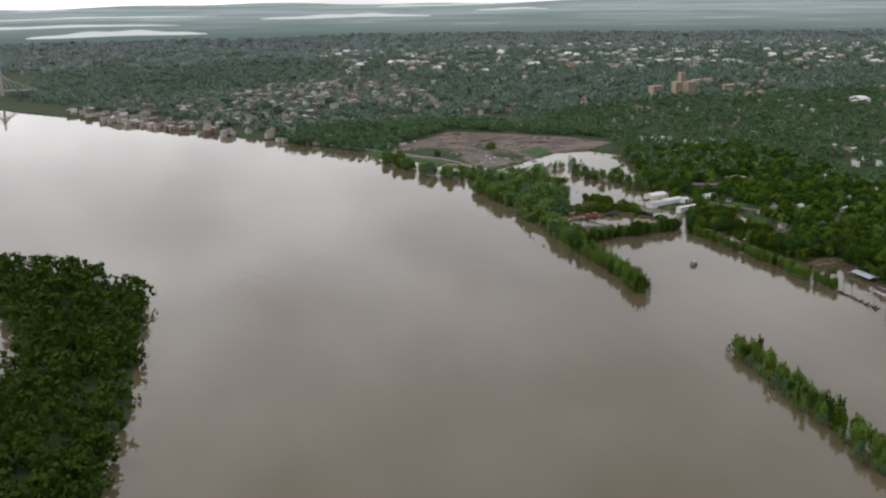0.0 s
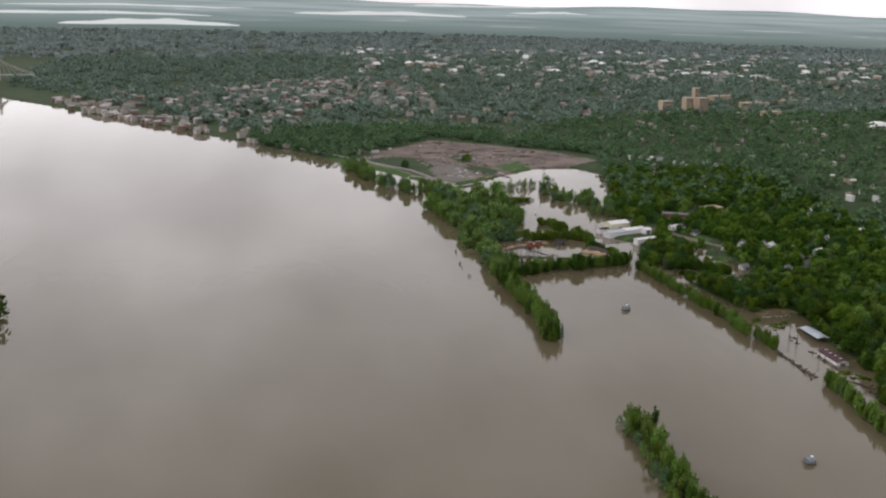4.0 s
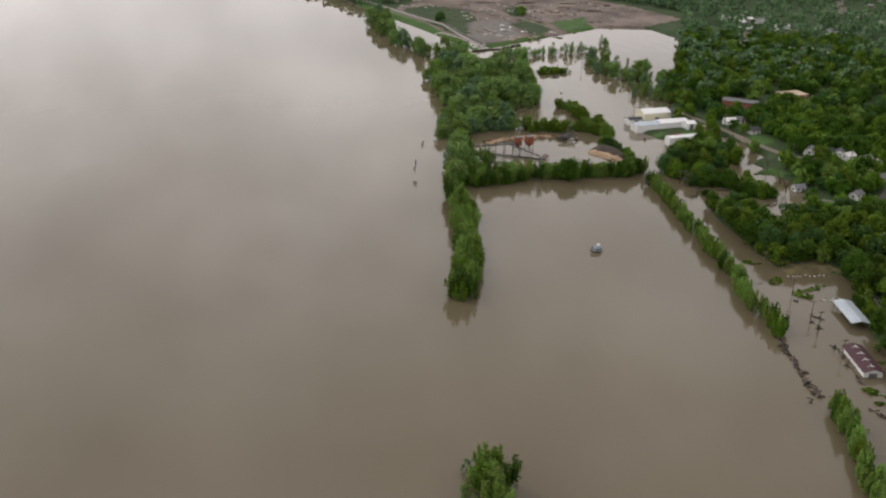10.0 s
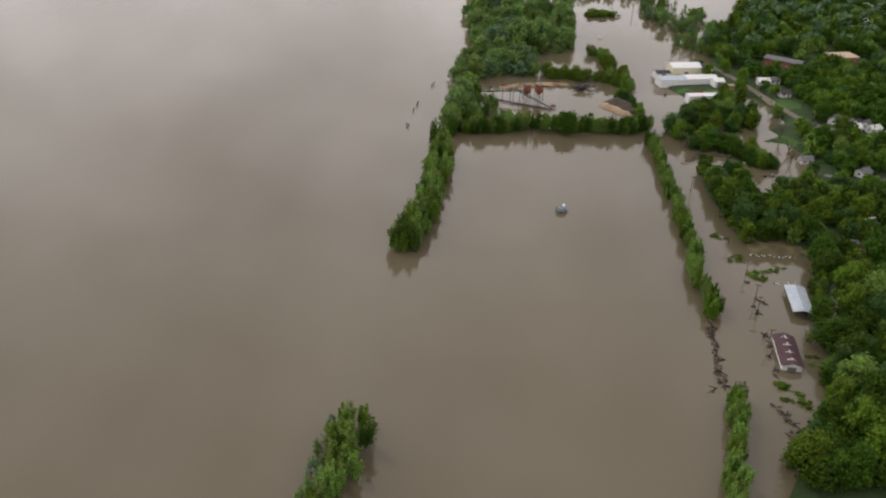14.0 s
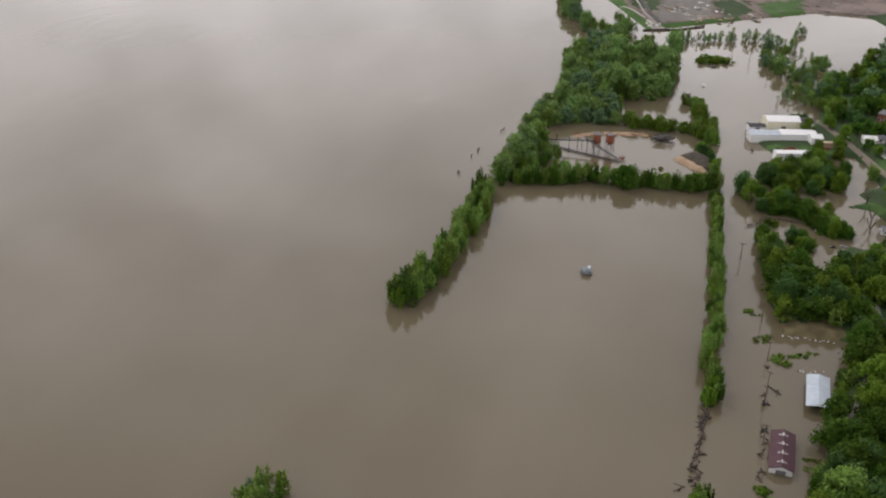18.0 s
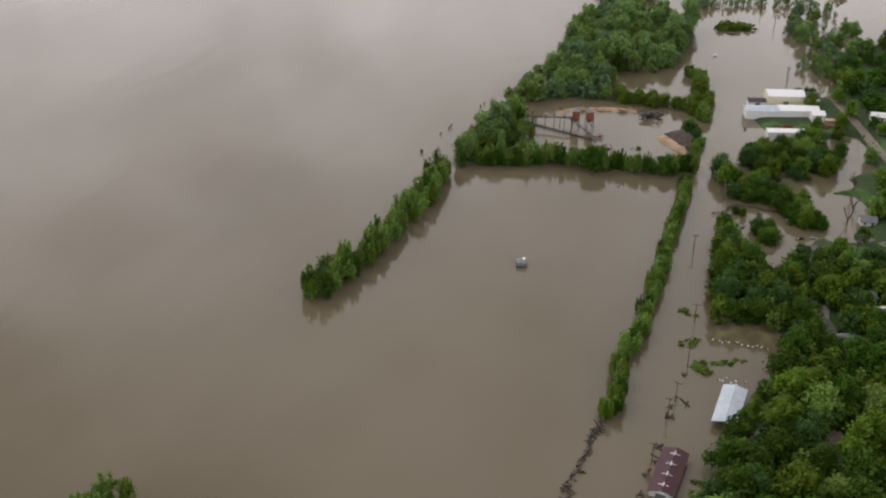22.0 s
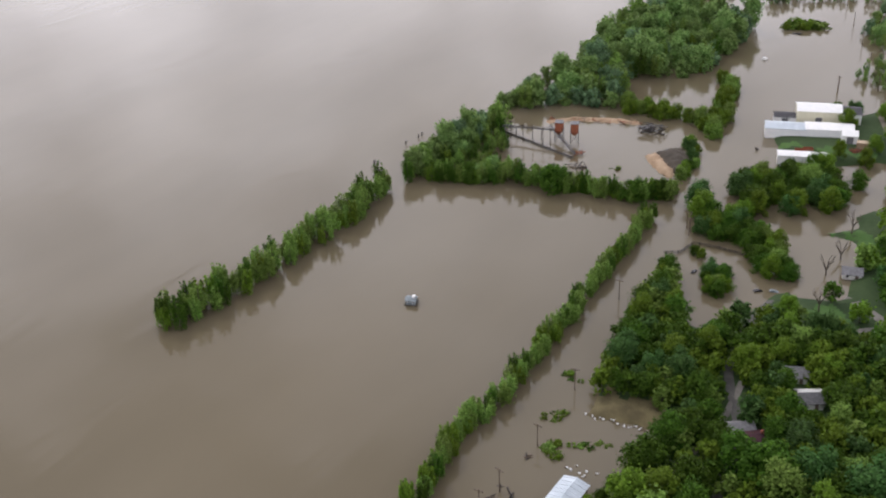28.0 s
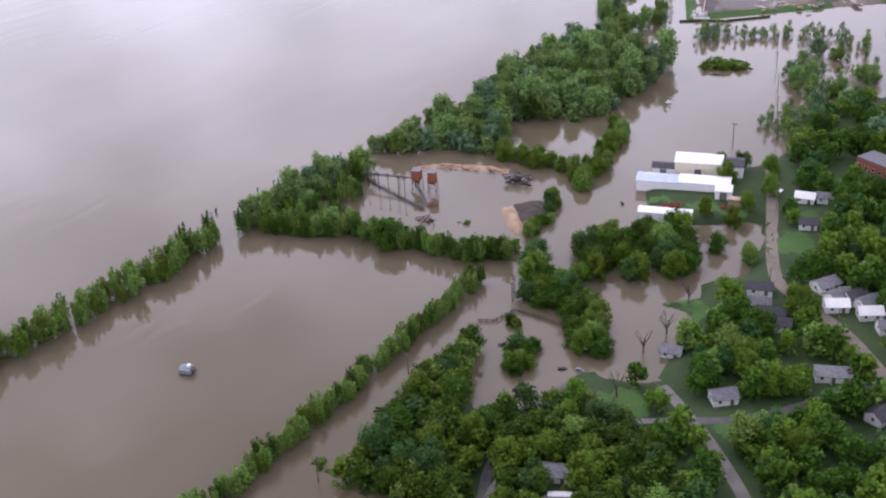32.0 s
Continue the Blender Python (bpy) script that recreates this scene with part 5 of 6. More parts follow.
def truss(name, a, b, za, zb, w, label, posts=0):
    """A conveyor: two chords with cross bars from a to b, on posts."""
    e = thing(name, pose(a[0], a[1], 0), label, "conveyor", "conveyors of the works")
    A, B = Vector((0, 0, za)), Vector((b[0] - a[0], b[1] - a[1], zb))
    d = (B - A).normalized()
    side = Vector((-d.y, d.x, 0)).normalized() * w / 2
    for s in (-1, 1):
        bm = bmesh.new()
        tube(bm, A + side * s, B + side * s, 0.1)
        tube(bm, A + side * s + Vector((0, 0, 0.8)), B + side * s + Vector((0, 0, 0.8)), 0.06)
        part("chord", bm, M_STEEL, e)
    n = max(3, int((B - A).length / 2.2))
    for k in range(n + 1):
        p = A.lerp(B, k / n)
        bm = bmesh.new()
        tube(bm, p - side, p + side, 0.08)
        tube(bm, p - side, p - side + Vector((0, 0, 0.8)), 0.07)
        tube(bm, p + side, p + side + Vector((0, 0, 0.8)), 0.07)
        part("cross_bar", bm, M_STEEL, e)
    bm = bmesh.new()
    tube(bm, A + Vector((0, 0, 0.3)), B + Vector((0, 0, 0.3)), w * 0.17, n=8)
    part("belt", bm, M_DARKWOOD, e, "dark rubber belt")
    for k in range(posts):
        p = A.lerp(B, (k + 0.5) / posts)
        for s in (-1, 1):
            bm = bmesh.new()
            tube(bm, (p.x + side.x * s, p.y + side.y * s, -3), tuple(p + side * s), 0.09)
            part("post", bm, M_DARKWOOD, e)
    return e


C1, C2 = [(-41.7, 136.2), (-1.1, 123.5)]
truss("conveyor", C1, C2, 0.2, 0.3, 1.3, "dark conveyor lying half sunk in the flood", 0)
C1, C2 = [(-37.9, 132.2), (-15.3, 135.6)]
truss("conveyor", C1, C2, 4.2, 5.2, 0.7, "pale conveyor on tall posts above the flood", 2)
C1, C2 = [(-20.3, 141.3), (-2.8, 127.9)]
truss("conveyor", C1, C2, 4.0, 0.4, 1.0, "sloping conveyor leaning from the hopper to the water", 0)
for px, py in [(-26.8, 129.0), (-22.7, 129.9), (-17.8, 129.9), (-33.5, 130.6), (-14.2, 129.3)]:
    bm = bmesh.new()
    tube(bm, (0, 0, -3), (0, 0, 8.5), 0.17, 0.13)
    box(bm, -0.9, -0.08, 7.6, 0.9, 0.08, 7.8)
    ob = finish("work_post", bm, M_DARKWOOD)
    ob.location = (px, py, 0)
    tagged(ob, "dark timber post standing in the flooded works", "post", "posts of the works")


def pile(name, x, y, turn, n, l, spread, high, mats, label, category, thick=0.2, piece="beam"):
    """A loose heap of bars."""
    e = thing(name, pose(x, y, max(0.0, ground_z(x, y)), 0, 0, turn), label, category)
    for k in range(n):
        bm = bmesh.new()
        c = Vector((rng.uniform(-spread, spread), rng.uniform(-spread, spread) * 0.5, rng.uniform(0.0, high)))
        d = Vector((rng.uniform(-1, 1), rng.uniform(-0.6, 0.6), rng.uniform(-0.25, 0.25))).normalized() * l * rng.uniform(0.4, 1)
        if c.z - abs(d.z) / 2 < -0.5:
            c.z = abs(d.z) / 2
        tube(bm, c - d / 2, c + d / 2, thick * rng.uniform(0.6, 1.2), thick * 0.6)
        part(piece, bm, rng.choice(mats), e)
    return e


wx, wy = (18.2, 162.3)
pile("wrecked_frame", wx, wy, 20, 46, 6.0, 4.8, 3.4, [M_STEEL, M_DARKWOOD, M_DARKWOOD], "heap of wrecked dark steel frames in the water", "scrap heap", 0.24)
wx, wy = (5.3, 116.0)
pile("drift_heap", wx, wy, 10, 14, 5.0, 3.4, 0.8, [M_DARKWOOD, M_WOOD], "low heap of dark driftwood in the water", "driftwood", 0.22, "log")
wx, wy = (-0.3, 128.0)
pile("scrap_heap", wx, wy, 30, 12, 3.5, 2.2, 1.6, [M_RUST, M_STEEL], "rusty scrap under the hopper chute", "scrap heap", 0.2)


def heap(name, poly, top, material, label, category, step=1.0, rough=0.35, z0=-1.2):
    """A rounded heap of earth or sand inside a polygon."""
    p = np.array(poly)
    xs, ys = np.arange(p[:, 0].min() - 2, p[:, 0].max() + 2, step), np.arange(p[:, 1].min() - 2, p[:, 1].max() + 2, step)
    X, Y = np.meshgrid(xs, ys)
    d = inside(poly, X, Y)
    t = np.clip((d + 1.5) / (abs(d.max()) + 1.5), 0, 1)
    Z = z0 + (top - z0) * np.sqrt(t) + np.vectorize(lambda a, b: noise.noise((a * 0.45, b * 0.45, top)))(X, Y) * rough * np.clip(t * 4, 0, 1)
    me = bpy.data.meshes.new(name)
    i = np.arange(X.size).reshape(X.shape)
    q = np.stack([i[:-1, :-1], i[:-1, 1:], i[1:, 1:], i[1:, :-1]], -1).reshape(-1, 4)
    me.from_pydata(np.stack([X, Y, Z], -1).reshape(-1, 3).tolist(), [], q.tolist())
    me.polygons.foreach_set("use_smooth", np.ones(len(q), bool))
    me.materials.append(material)
    return tagged(new(name, me), label, category)


heap("earth_mound", [(27.5, 142.6), (34.3, 150.8), (42.1, 144.4), (46.0, 129.7), (39.9, 128.7)], 3.0, M_SOIL, "dark rounded heap of soil above the flood", "soil heap", rough=1.0)
heap("sand_bank", [(25.4, 137.9), (28.0, 141.6), (40.3, 127.8), (40.5, 123.6), (32.6, 129.2)], 1.9, M_SAND, "pale tan eroded sand bank beside the soil heap", "sand heap", rough=1.5)
heap("sand_spit", [(-29.5, 154.6), (-19.4, 163.9), (-1.0, 170.5), (9.0, 170.8), (10.0, 167.3), (-0.6, 164.6), (-18.1, 159.1), (-26.2, 151.5)], 0.8, M_SAND, "low pale sand spit along the flooded works", "sand bar", step=0.8)
for k, (px, py) in enumerate([(-24.9, 156.3), (-17.0, 159.6), (-11.6, 162.3), (-5.0, 163.7), (2.9, 165.6), (7.5, 168.6)]):
    pile("timber_heap", px, py, 15, 7, 5.0, 2.5, 0.9, [M_RUST, M_WOOD, M_SAND], "loose brown planks stranded on the sand spit", "timber pile", 0.16, "plank")
wx, wy = (-35.7, 179.6)
pile("fallen_tree", wx, wy, 40, 6, 4.5, 1.5, 1.2, [M_SAND], "pale fallen tree trunk by the grove", "fallen tree", 0.22, "limb")

# debris chain between the willow rows, snags, poles
CHAIN = [(48.6, -80.4), (48.2, -90.7), (47.8, -101.6), (47.1, -112.0), (46.5, -121.8)]


def drift(x, y):
    pile("driftwood", x, y, rng.uniform(60, 120), 4, 4.0, 1.3, 0.25, [M_DARKWOOD, M_DARKWOOD, M_WOOD], "dark clump of drifting logs and branches", "driftwood", 0.24, "log")


along(CHAIN, 1.5, 1.3, drift)
for px, py in [(-70.2, 113.9), (-70.1, 116.6), (-71.7, 82.4), (-65.0, 146.0), (-64.4, 150.0)] + [(-71.3, 105.6), (-72.6, 83.5)]:
    bm = bmesh.new()
    tube(bm, (0, 0, -2), (0.2, 0.1, 1.6), 0.4, 0.2, 7)
    tube(bm, (0.1, 0.05, 0.8), (0.9, 0.3, 1.7), 0.15, 0.06, 5)
    ob = finish("snag", bm, M_DARKWOOD)
    ob.location = (px, py, 0)
    tagged(ob, "dark stump sticking out of the river", "snag", "river snags")


def pole(x, y, high, arms=1, turn=0):
    e = thing("utility_pole", pose(x, y, max(-1.0, ground_z(x, y)), 0, 0, turn), "weathered wooden utility pole with a cross-arm", "utility pole", "utility poles")
    bm = bmesh.new()
    tube(bm, (0, 0, -1.5), (0, 0, high), 0.2, 0.13, 8)
    part("pole", bm, M_WOOD, e)
    for k in range(arms):
        a = part("cross_arm", one_box(-1.3, -0.09, high - 0.7 - k, 1.3, 0.09, high - 0.5 - k), M_WOOD, e)
        for s in (-1.1, -0.5, 0.5, 1.1):
            bm = bmesh.new()
            tube(bm, (s, 0, high - 0.5 - k), (s, 0, high - 0.28 - k), 0.05)
            part("insulator", bm, M_GLASS, a, "small dark insulator")


for px, py in [(67.8, -43.9), (67.3, -63.8), (66.0, -17.2), (58.1, 32.6), (60.8, 87.0)] + [(66.5, -72.6), (65.8, -94.5)] + [(75.8, 241.9), (63.3, 82.2)]:
    pole(px, py, 8.5, 1, rng.uniform(-20, 20))
for px, py in [(92, 249), (82, 278), (72, 308), (61, 338), (50, 371)] + [(76.5, 239.7), (132.7, 123.7), (114.8, 182.4), (62.6, 85.2)] + [(121.2, 165.2), (158.2, 108.4)]:
    pole(px, py, 9.0, 1, 100)

# brush and stranded rubbish in the bay
for px, py in [(69.4, -42.5), (71.8, -40.7), (76.7, -39.1), (80.2, -37.7), (83.2, -35.6), (65.7, -31.7), (66.9, -29.0), (64.1, -12.7), (62.1, -11.6), (17.8, 121.1)] + [(71.4, -44.7), (73.8, -45.5), (65.6, -118.8), (68.2, -117.4), (69.5, -120.2), (65.8, -124.7), (69.8, -128.4), (71.4, -125.8), (79.9, -102.0), (80.3, -98.7), (65.9, -115.7)]:
    for _ in range(3):
        tree(px + rng.uniform(-2, 2), py + rng.uniform(-1, 1), SHRUBS, "low green bush standing in the flood", 0.62, "shrub", "drowned bushes", sink=0.1)
for px, py in [(67.4, -48.5), (66.6, -66.1), (67.1, -71.5), (70.4, -63.7), (66.3, -87.3), (66.4, -92.2), (65.4, -101.3), (65.5, -108.5), (68.4, -100.7), (61.8, -131.5), (64.0, -132.2), (62.8, -135.8), (62.6, -142.3), (63.0, -145.5), (60.9, -149.4), (65.1, -138.2), (64.9, -111.8), (60.8, -129.3), (43.1, -122.6)]:
    drift(px, py)
for px, py in [(67.3, -63.5), (66.0, -73.2), (65.2, -89.3), (65.8, -99.2)]:
    bm = bmesh.new()
    box(bm, -0.12, -0.12, -2, 0.12, 0.12, 2.4)
    box(bm, -0.9, -0.08, 1.5, 0.9, 0.08, 1.75)
    ob = finish("mooring_post", bm, M_DARKWOOD)
    ob.location, ob.rotation_euler = (px, py, 0), (0.08, 0.05, rng.uniform(0, 3))
    tagged(ob, "dark leaning timber post with a crosspiece in the flood", "post", "drowned posts")


def dead_tree(x, y, tall):
    e = thing("dead_tree", pose(x, y, max(-1.0, ground_z(x, y)) - 0.2, 0, 0, rng.uniform(0, 360)), "leafless grey tree with bare forked limbs in the flood", "dead tree", "leafless trees")
    bm = bmesh.new()
    fork = tube(bm, (0, 0, -1), (0.2, 0.1, tall * 0.35), 0.32, 0.24, 8)
    for k in range(6):
        a = k * math.tau / 6 + rng.uniform(-0.4, 0.4)
        b = Vector((0.2 + math.cos(a) * tall * 0.16, 0.1 + math.sin(a) * tall * 0.16, tall * rng.uniform(0.6, 0.75)))
        f2 = tube(bm, (0.2, 0.1, tall * 0.34), b, 0.17, 0.1, 6, fork)
        for q in range(3):
            c = a + rng.uniform(-0.8, 0.8)
            tube(bm, b, b + Vector((math.cos(c) * tall * 0.13, math.sin(c) * tall * 0.13, tall * rng.uniform(0.1, 0.28))), 0.09, 0.03, 5, f2)
    part("trunk", bm, M_BARK, e)


for px, py in [(111.9, 76.7), (113.7, 89.4), (116.0, 50.9), (112.9, 106.9)]:
    dead_tree(px, py, 9.0)
M_LITTER = mat("white_litter", (0.62, 0.64, 0.66), (0.75, 0.76, 0.77), scale=1.5, rough=0.6)
RUB = [(73.3, -26.2), (78.0, -25.6), (82.8, -25.2), (86.8, -25.2), (91.4, -25.4)]


def rubbish(x, y):
    e = thing("stranded_rubbish", pose(x, y, max(0.05, ground_z(x, y) + 0.1), 0, 0, rng.uniform(0, 360)) @ Matrix.Scale(0.6, 4), "pale stranded rubbish and boards at the water line", "rubbish", "stranded rubbish")
    for k in range(3):
        a, b, c = rng.uniform(0.15, 0.6), rng.uniform(0.15, 0.45), rng.uniform(0.15, 0.4)
        o = rng.uniform(-0.9, 0.9)
        part("piece", one_box(o - a, -b + 0.3 * k, -0.2, o + a, b + 0.3 * k, c), M_LITTER if k else M_WOOD, e)


along(RUB, 1.3, 0.6, rubbish)
for px, py in [(77.8, -48.0), (79.7, -48.0), (81.7, -47.9), (83.5, -46.7), (85.6, -46.2), (83.7, -48.9), (80.1, -46.3)]:
    rubbish(px, py)

# fences and hedge banks in the flood
FENCE = [(60.1, 66.5), (64.8, 69.2), (66.9, 77.7), (76.3, 78.1), (87.7, 76.8)]


def fence_post(x, y):
    bm = bmesh.new()
    box(bm, -0.09, -0.09, -2, 0.09, 0.09, 1.3)
    o = part("post", bm, M_DARKWOOD, FENCE_OB)
    o.location = (x, y, 0)


FENCE_OB = thing("fence", pose(0, 0, 0), "dark timber fence half drowned round a pool", "fence")
along(FENCE, 2.0, 0.05, fence_post)
for (ax, ay), (bx, by) in zip(FENCE, FENCE[1:]):
    for z in (0.35, 0.95):
        bm = bmesh.new()
        tube(bm, (ax, ay, z), (bx, by, z), 0.12)
        part("rail", bm, M_DARKWOOD, FENCE_OB)


def car(x, y, turn, paint, label, k=1.0, z=None):
    e = thing("car", pose(x, y, max(-0.3, ground_z(x, y) + 0.15) if z is None else z, 0, 0, turn), label, "car", "parked cars")
    bm = bmesh.new()
    prof = [(-2.1, 0.35), (2.1, 0.35), (2.15, 0.75), (1.2, 0.9), (0.6, 1.4), (-1.2, 1.42), (-1.9, 0.95), (-2.15, 0.85)]
    rows = [[bm.verts.new((px * k, s * 0.82 * k * (0.86 if pz > 1.2 else 1), pz * k)) for px, pz in prof] for s in (-1, 1)]
    bm.faces.new(rows[0])
    bm.faces.new(rows[1][::-1])
    for j in range(len(prof)):
        a, b = j, (j + 1) % len(prof)
        bm.faces.new((rows[0][b], rows[0][a], rows[1][a], rows[1][b]))
    bmesh.ops.recalc_face_normals(bm, faces=bm.faces)
    part("body", bm, paint, e)
    part("windscreen", one_box(0.62 * k, -0.66 * k, 0.98 * k, 1.0 * k, 0.66 * k, 1.2 * k), M_GLASS, e, "dark glass")
    part("side_glass", one_box(-1.1 * k, -0.8 * k, 0.98 * k, 0.5 * k, 0.8 * k, 1.3 * k), M_GLASS, e, "dark glass")
    for wx in (-1.3, 1.3):
        for s in (-1, 1):
            bm = bmesh.new()
            tube(bm, (wx * k, s * 0.68 * k, 0.33 * k), (wx * k, s * 0.86 * k, 0.33 * k), 0.33 * k, n=12)
            w = part("wheel", bm, M_RUBBER, e)
            bm = bmesh.new()
            tube(bm, (wx * k, s * 0.87 * k, 0.33 * k), (wx * k, s * 0.89 * k, 0.33 * k), 0.18 * k, n=8)
            part("hub", bm, M_STEEL, w)
    for s in (-1, 1):
        part("headlight", one_box(2.08 * k, s * 0.55 * k - 0.15, 0.58 * k, 2.17 * k, s * 0.55 * k + 0.15, 0.72 * k), M_WHITE, e)


for (px, py), turn, paint, label in (((73.4, 59.6), 80, M_CARDARK, "black car standing in shallow flood water"), ((95.4, 57.3), 35, M_CARDARK, "dark car parked at the pool's edge"),
                                     ((100.0, 59.3), 10, M_HUT, "grey-green car parked on wet grass"), ((143.3, 118.7), 150, M_CARWHITE, "white car parked on the village street"),
                                     ((111.3, 197.3), 90, M_CARWHITE, "white car beside the village road"), ((90.2, 72.8), 20, M_CARWHITE, "white car under the trees by the pool"),
                                     ((95.7, 69.9), 10, M_CARWHITE, "white van-like car under the trees"), ((157.4, 82.5), 30, M_CARWHITE, "white car beside the long house"),
                                     ((171.1, 92.0), 80, M_CARDARK, "dark car on a village drive")):
    car(px, py, turn, paint, label, 0.66)


def boat(x, y, turn, label):
    e = thing("boat", pose(x, y, 0, 0, 0, turn) @ Matrix.Scale(0.6, 4), label, "boat", "moored boats")
    bm = bmesh.new()
    ring = []
    for k in range(12):
        a = k * math.tau / 12
        w = 1.1 * math.sin(a)
        l = 2.6 * math.cos(a)
        ring.append((l, w))
    lo = [bm.verts.new((a * 0.8, b * 0.7, -0.3)) for a, b in ring]
    hi = [bm.verts.new((a, b, 0.55)) for a, b in ring]
    for k in range(12):
        bm.faces.new((lo[k], lo[(k + 1) % 12], hi[(k + 1) % 12], hi[k]))
    bm.faces.new(hi)
    bm.faces.new(lo[::-1])
    part("hull", bm, M_WHITE, e, "white hull")
    part("cabin", one_box(-1.2, -0.7, 0.55, 0.7, 0.7, 1.7), M_WHITE, e)
    part("cabin_roof", one_box(-1.4, -0.8, 1.7, 0.9, 0.8, 1.8), M_WHITE, e)
    part("window", one_box(0.68, -0.55, 1.0, 0.74, 0.55, 1.5), M_GLASS, e)


boat(*(34.2, 269.9), 30, "small white cabin boat on the flooded lots")
wx, wy = (37.6, 315.1)
pile("moored_raft", wx, wy, 15, 9, 4.5, 1.5, 0.5, [M_DARKWOOD, M_STEEL], "dark raft of timber by a drowned islet", "raft", 0.25, "log")
wx, wy = (62.5, 163.1)
pile("mooring_post_cluster", wx, wy, 15, 4, 1.6, 0.5, 1.2, [M_DARKWOOD], "short cluster of dark mooring posts", "mooring posts", 0.2, "post")

# ---- town across the woods ----
def far_blocks(name, poly, n, lo, hi, palette, label, seed, high=(3, 6), test=None):
    """Distant houses, each a walled block under a pitched roof."""
    g = random.Random(seed)
    p = np.array(poly)
    bm = bmesh.new()
    done = 0
    while done < n:
        x, y = g.uniform(p[:, 0].min(), p[:, 0].max()), g.uniform(p[:, 1].min(), p[:, 1].max())
        if inside(poly, np.array([x]), np.array([y]))[0] < 4 or ground_z(x, y) < 0.4:
            done += 0.02
            continue
        done += 1
        l, d, h = g.uniform(lo, hi), g.uniform(lo, hi) * 0.7, g.uniform(*high)
        z = ground_z(x, y)
        m = pose(x, y, z, 0, 0, g.choice((20, 20, 110, 28)))
        a = len(bm.faces)
        box(bm, -l / 2, -d / 2, -2, l / 2, d / 2, h, m)
        bm.faces.ensure_lookup_table()
        wi = g.choice((0, 0, 0, 1))
        for f in bm.faces[a:]:
            f.material_index = wi
        a = len(bm.faces)
        rise = d * g.choice((0.08, 0.25, 0.3))
        pts = [(-l / 2 - .3, -d / 2 - .3, h), (l / 2 + .3, -d / 2 - .3, h), (l / 2 + .3, d / 2 + .3, h), (-l / 2 - .3, d / 2 + .3, h), (-l / 2 - .3, 0, h + rise), (l / 2 + .3, 0, h + rise)]
        v = [bm.verts.new(m @ Vector(q)) for q in pts]
        for f in ((0, 1, 5, 4), (2, 3, 4, 5), (0, 4, 3), (1, 2, 5), (0, 3, 2, 1)):
            bm.faces.new([v[i] for i in f])
        bm.faces.ensure_lookup_table()
        ri = g.choice((2, 2, 3, 3, 4))
        for f in bm.faces[a:]:
            f.material_index = ri
    ob = finish(name, bm, palette)
    return tagged(ob, label, "houses", kind="stuff")


M_TOWNWALL = mat("weathered_town_wall", (0.36, 0.33, 0.30), (0.50, 0.47, 0.43), scale=0.05, rough=0.85)
M_TOWNROOF = mat("grey_town_roof", (0.20, 0.195, 0.19), (0.34, 0.33, 0.32), scale=0.04, rough=0.85)
M_BROWNROOF = mat("brown_town_roof", (0.17, 0.12, 0.10), (0.25, 0.19, 0.16), scale=0.05, rough=0.9)
M_PALEROOF = mat("pale_flat_roof", (0.38, 0.365, 0.36), (0.54, 0.52, 0.51), scale=0.03, rough=0.8)
PAL = [M_SIDING, M_TANBRICK, M_SIDING, M_GREYROOF, M_DARKROOF]
TOWN = [M_TOWNWALL, M_BROWNROOF, M_TOWNROOF, M_BROWNROOF, M_PALEROOF]
STRIP_MALL = [M_PALEROOF, M_TANBRICK, M_PALEROOF, M_TOWNROOF, M_WHITE]
far_blocks("village_houses", [(240, 130), (260, 300), (330, 420), (560, 420), (560, 60), (330, 0)], 90, 5, 8, PAL, "pale village houses scattered between trees", 11)
far_blocks("lot_houses", [(130, 300), (170, 440), (230, 540), (330, 470), (260, 300)], 50, 5, 8, PAL, "pale houses at the edge of the flooded lots", 12)
far_blocks("riverside_town", [(-426.0, 931.6), (-253.2, 774.4), (-138.5, 696.6), (-32.8, 1153.3), (-143.2, 1428.7), (-307.0, 1345.9), (-457.6, 1182.3)], 230, 6, 13, TOWN, "riverside town of brick and grey roofs", 13, (4, 7))
far_blocks("waterfront_row", [(-432, 1062), (-330, 908), (-252, 792), (-205, 770), (-290, 915), (-400, 1085)], 46, 6, 12, [M_TOWNWALL, M_BROWNROOF, M_TOWNROOF, M_BROWNROOF, M_PALEROOF], "close row of low waterfront buildings", 18, (3, 4.5))
far_blocks("town_centre", [(-188.5, 1220.1), (-46.9, 1033.5), (136.5, 1090.5), (207.1, 1620.5), (-72.5, 1562.2)], 210, 7, 16, TOWN, "dense town centre of brick and pale buildings", 14, (4, 8))
far_blocks("suburb", [(150, 800), (330, 900), (900, 900), (1200, 1500), (100, 1600), (-100, 1300)], 230, 6, 11, TOWN, "scattered suburban houses between the trees", 15, (4, 7))
far_blocks("east_suburb", [(420, 380), (900, 300), (900, 900), (330, 900), (250, 700)], 120, 5, 9, TOWN, "houses showing between the trees of the eastern slope", 19, (4, 6))
far_blocks("outer_town", [(100, 1700), (1500, 1300), (2200, 1500), (1800, 2400), (200, 2700)], 420, 10, 30, STRIP_MALL, "far pale commercial roofs beyond the town", 16, (5, 9))
far_blocks("bank_sheds", [(-190.9, 659.7), (-117.2, 648.3), (-52.8, 572.1), (-21.9, 542.2), (-22.3, 572.2), (-110.6, 716.1), (-188.0, 742.3)], 20, 5, 9, TOWN, "low sheds along the river bank", 17, (2.2, 3.6))


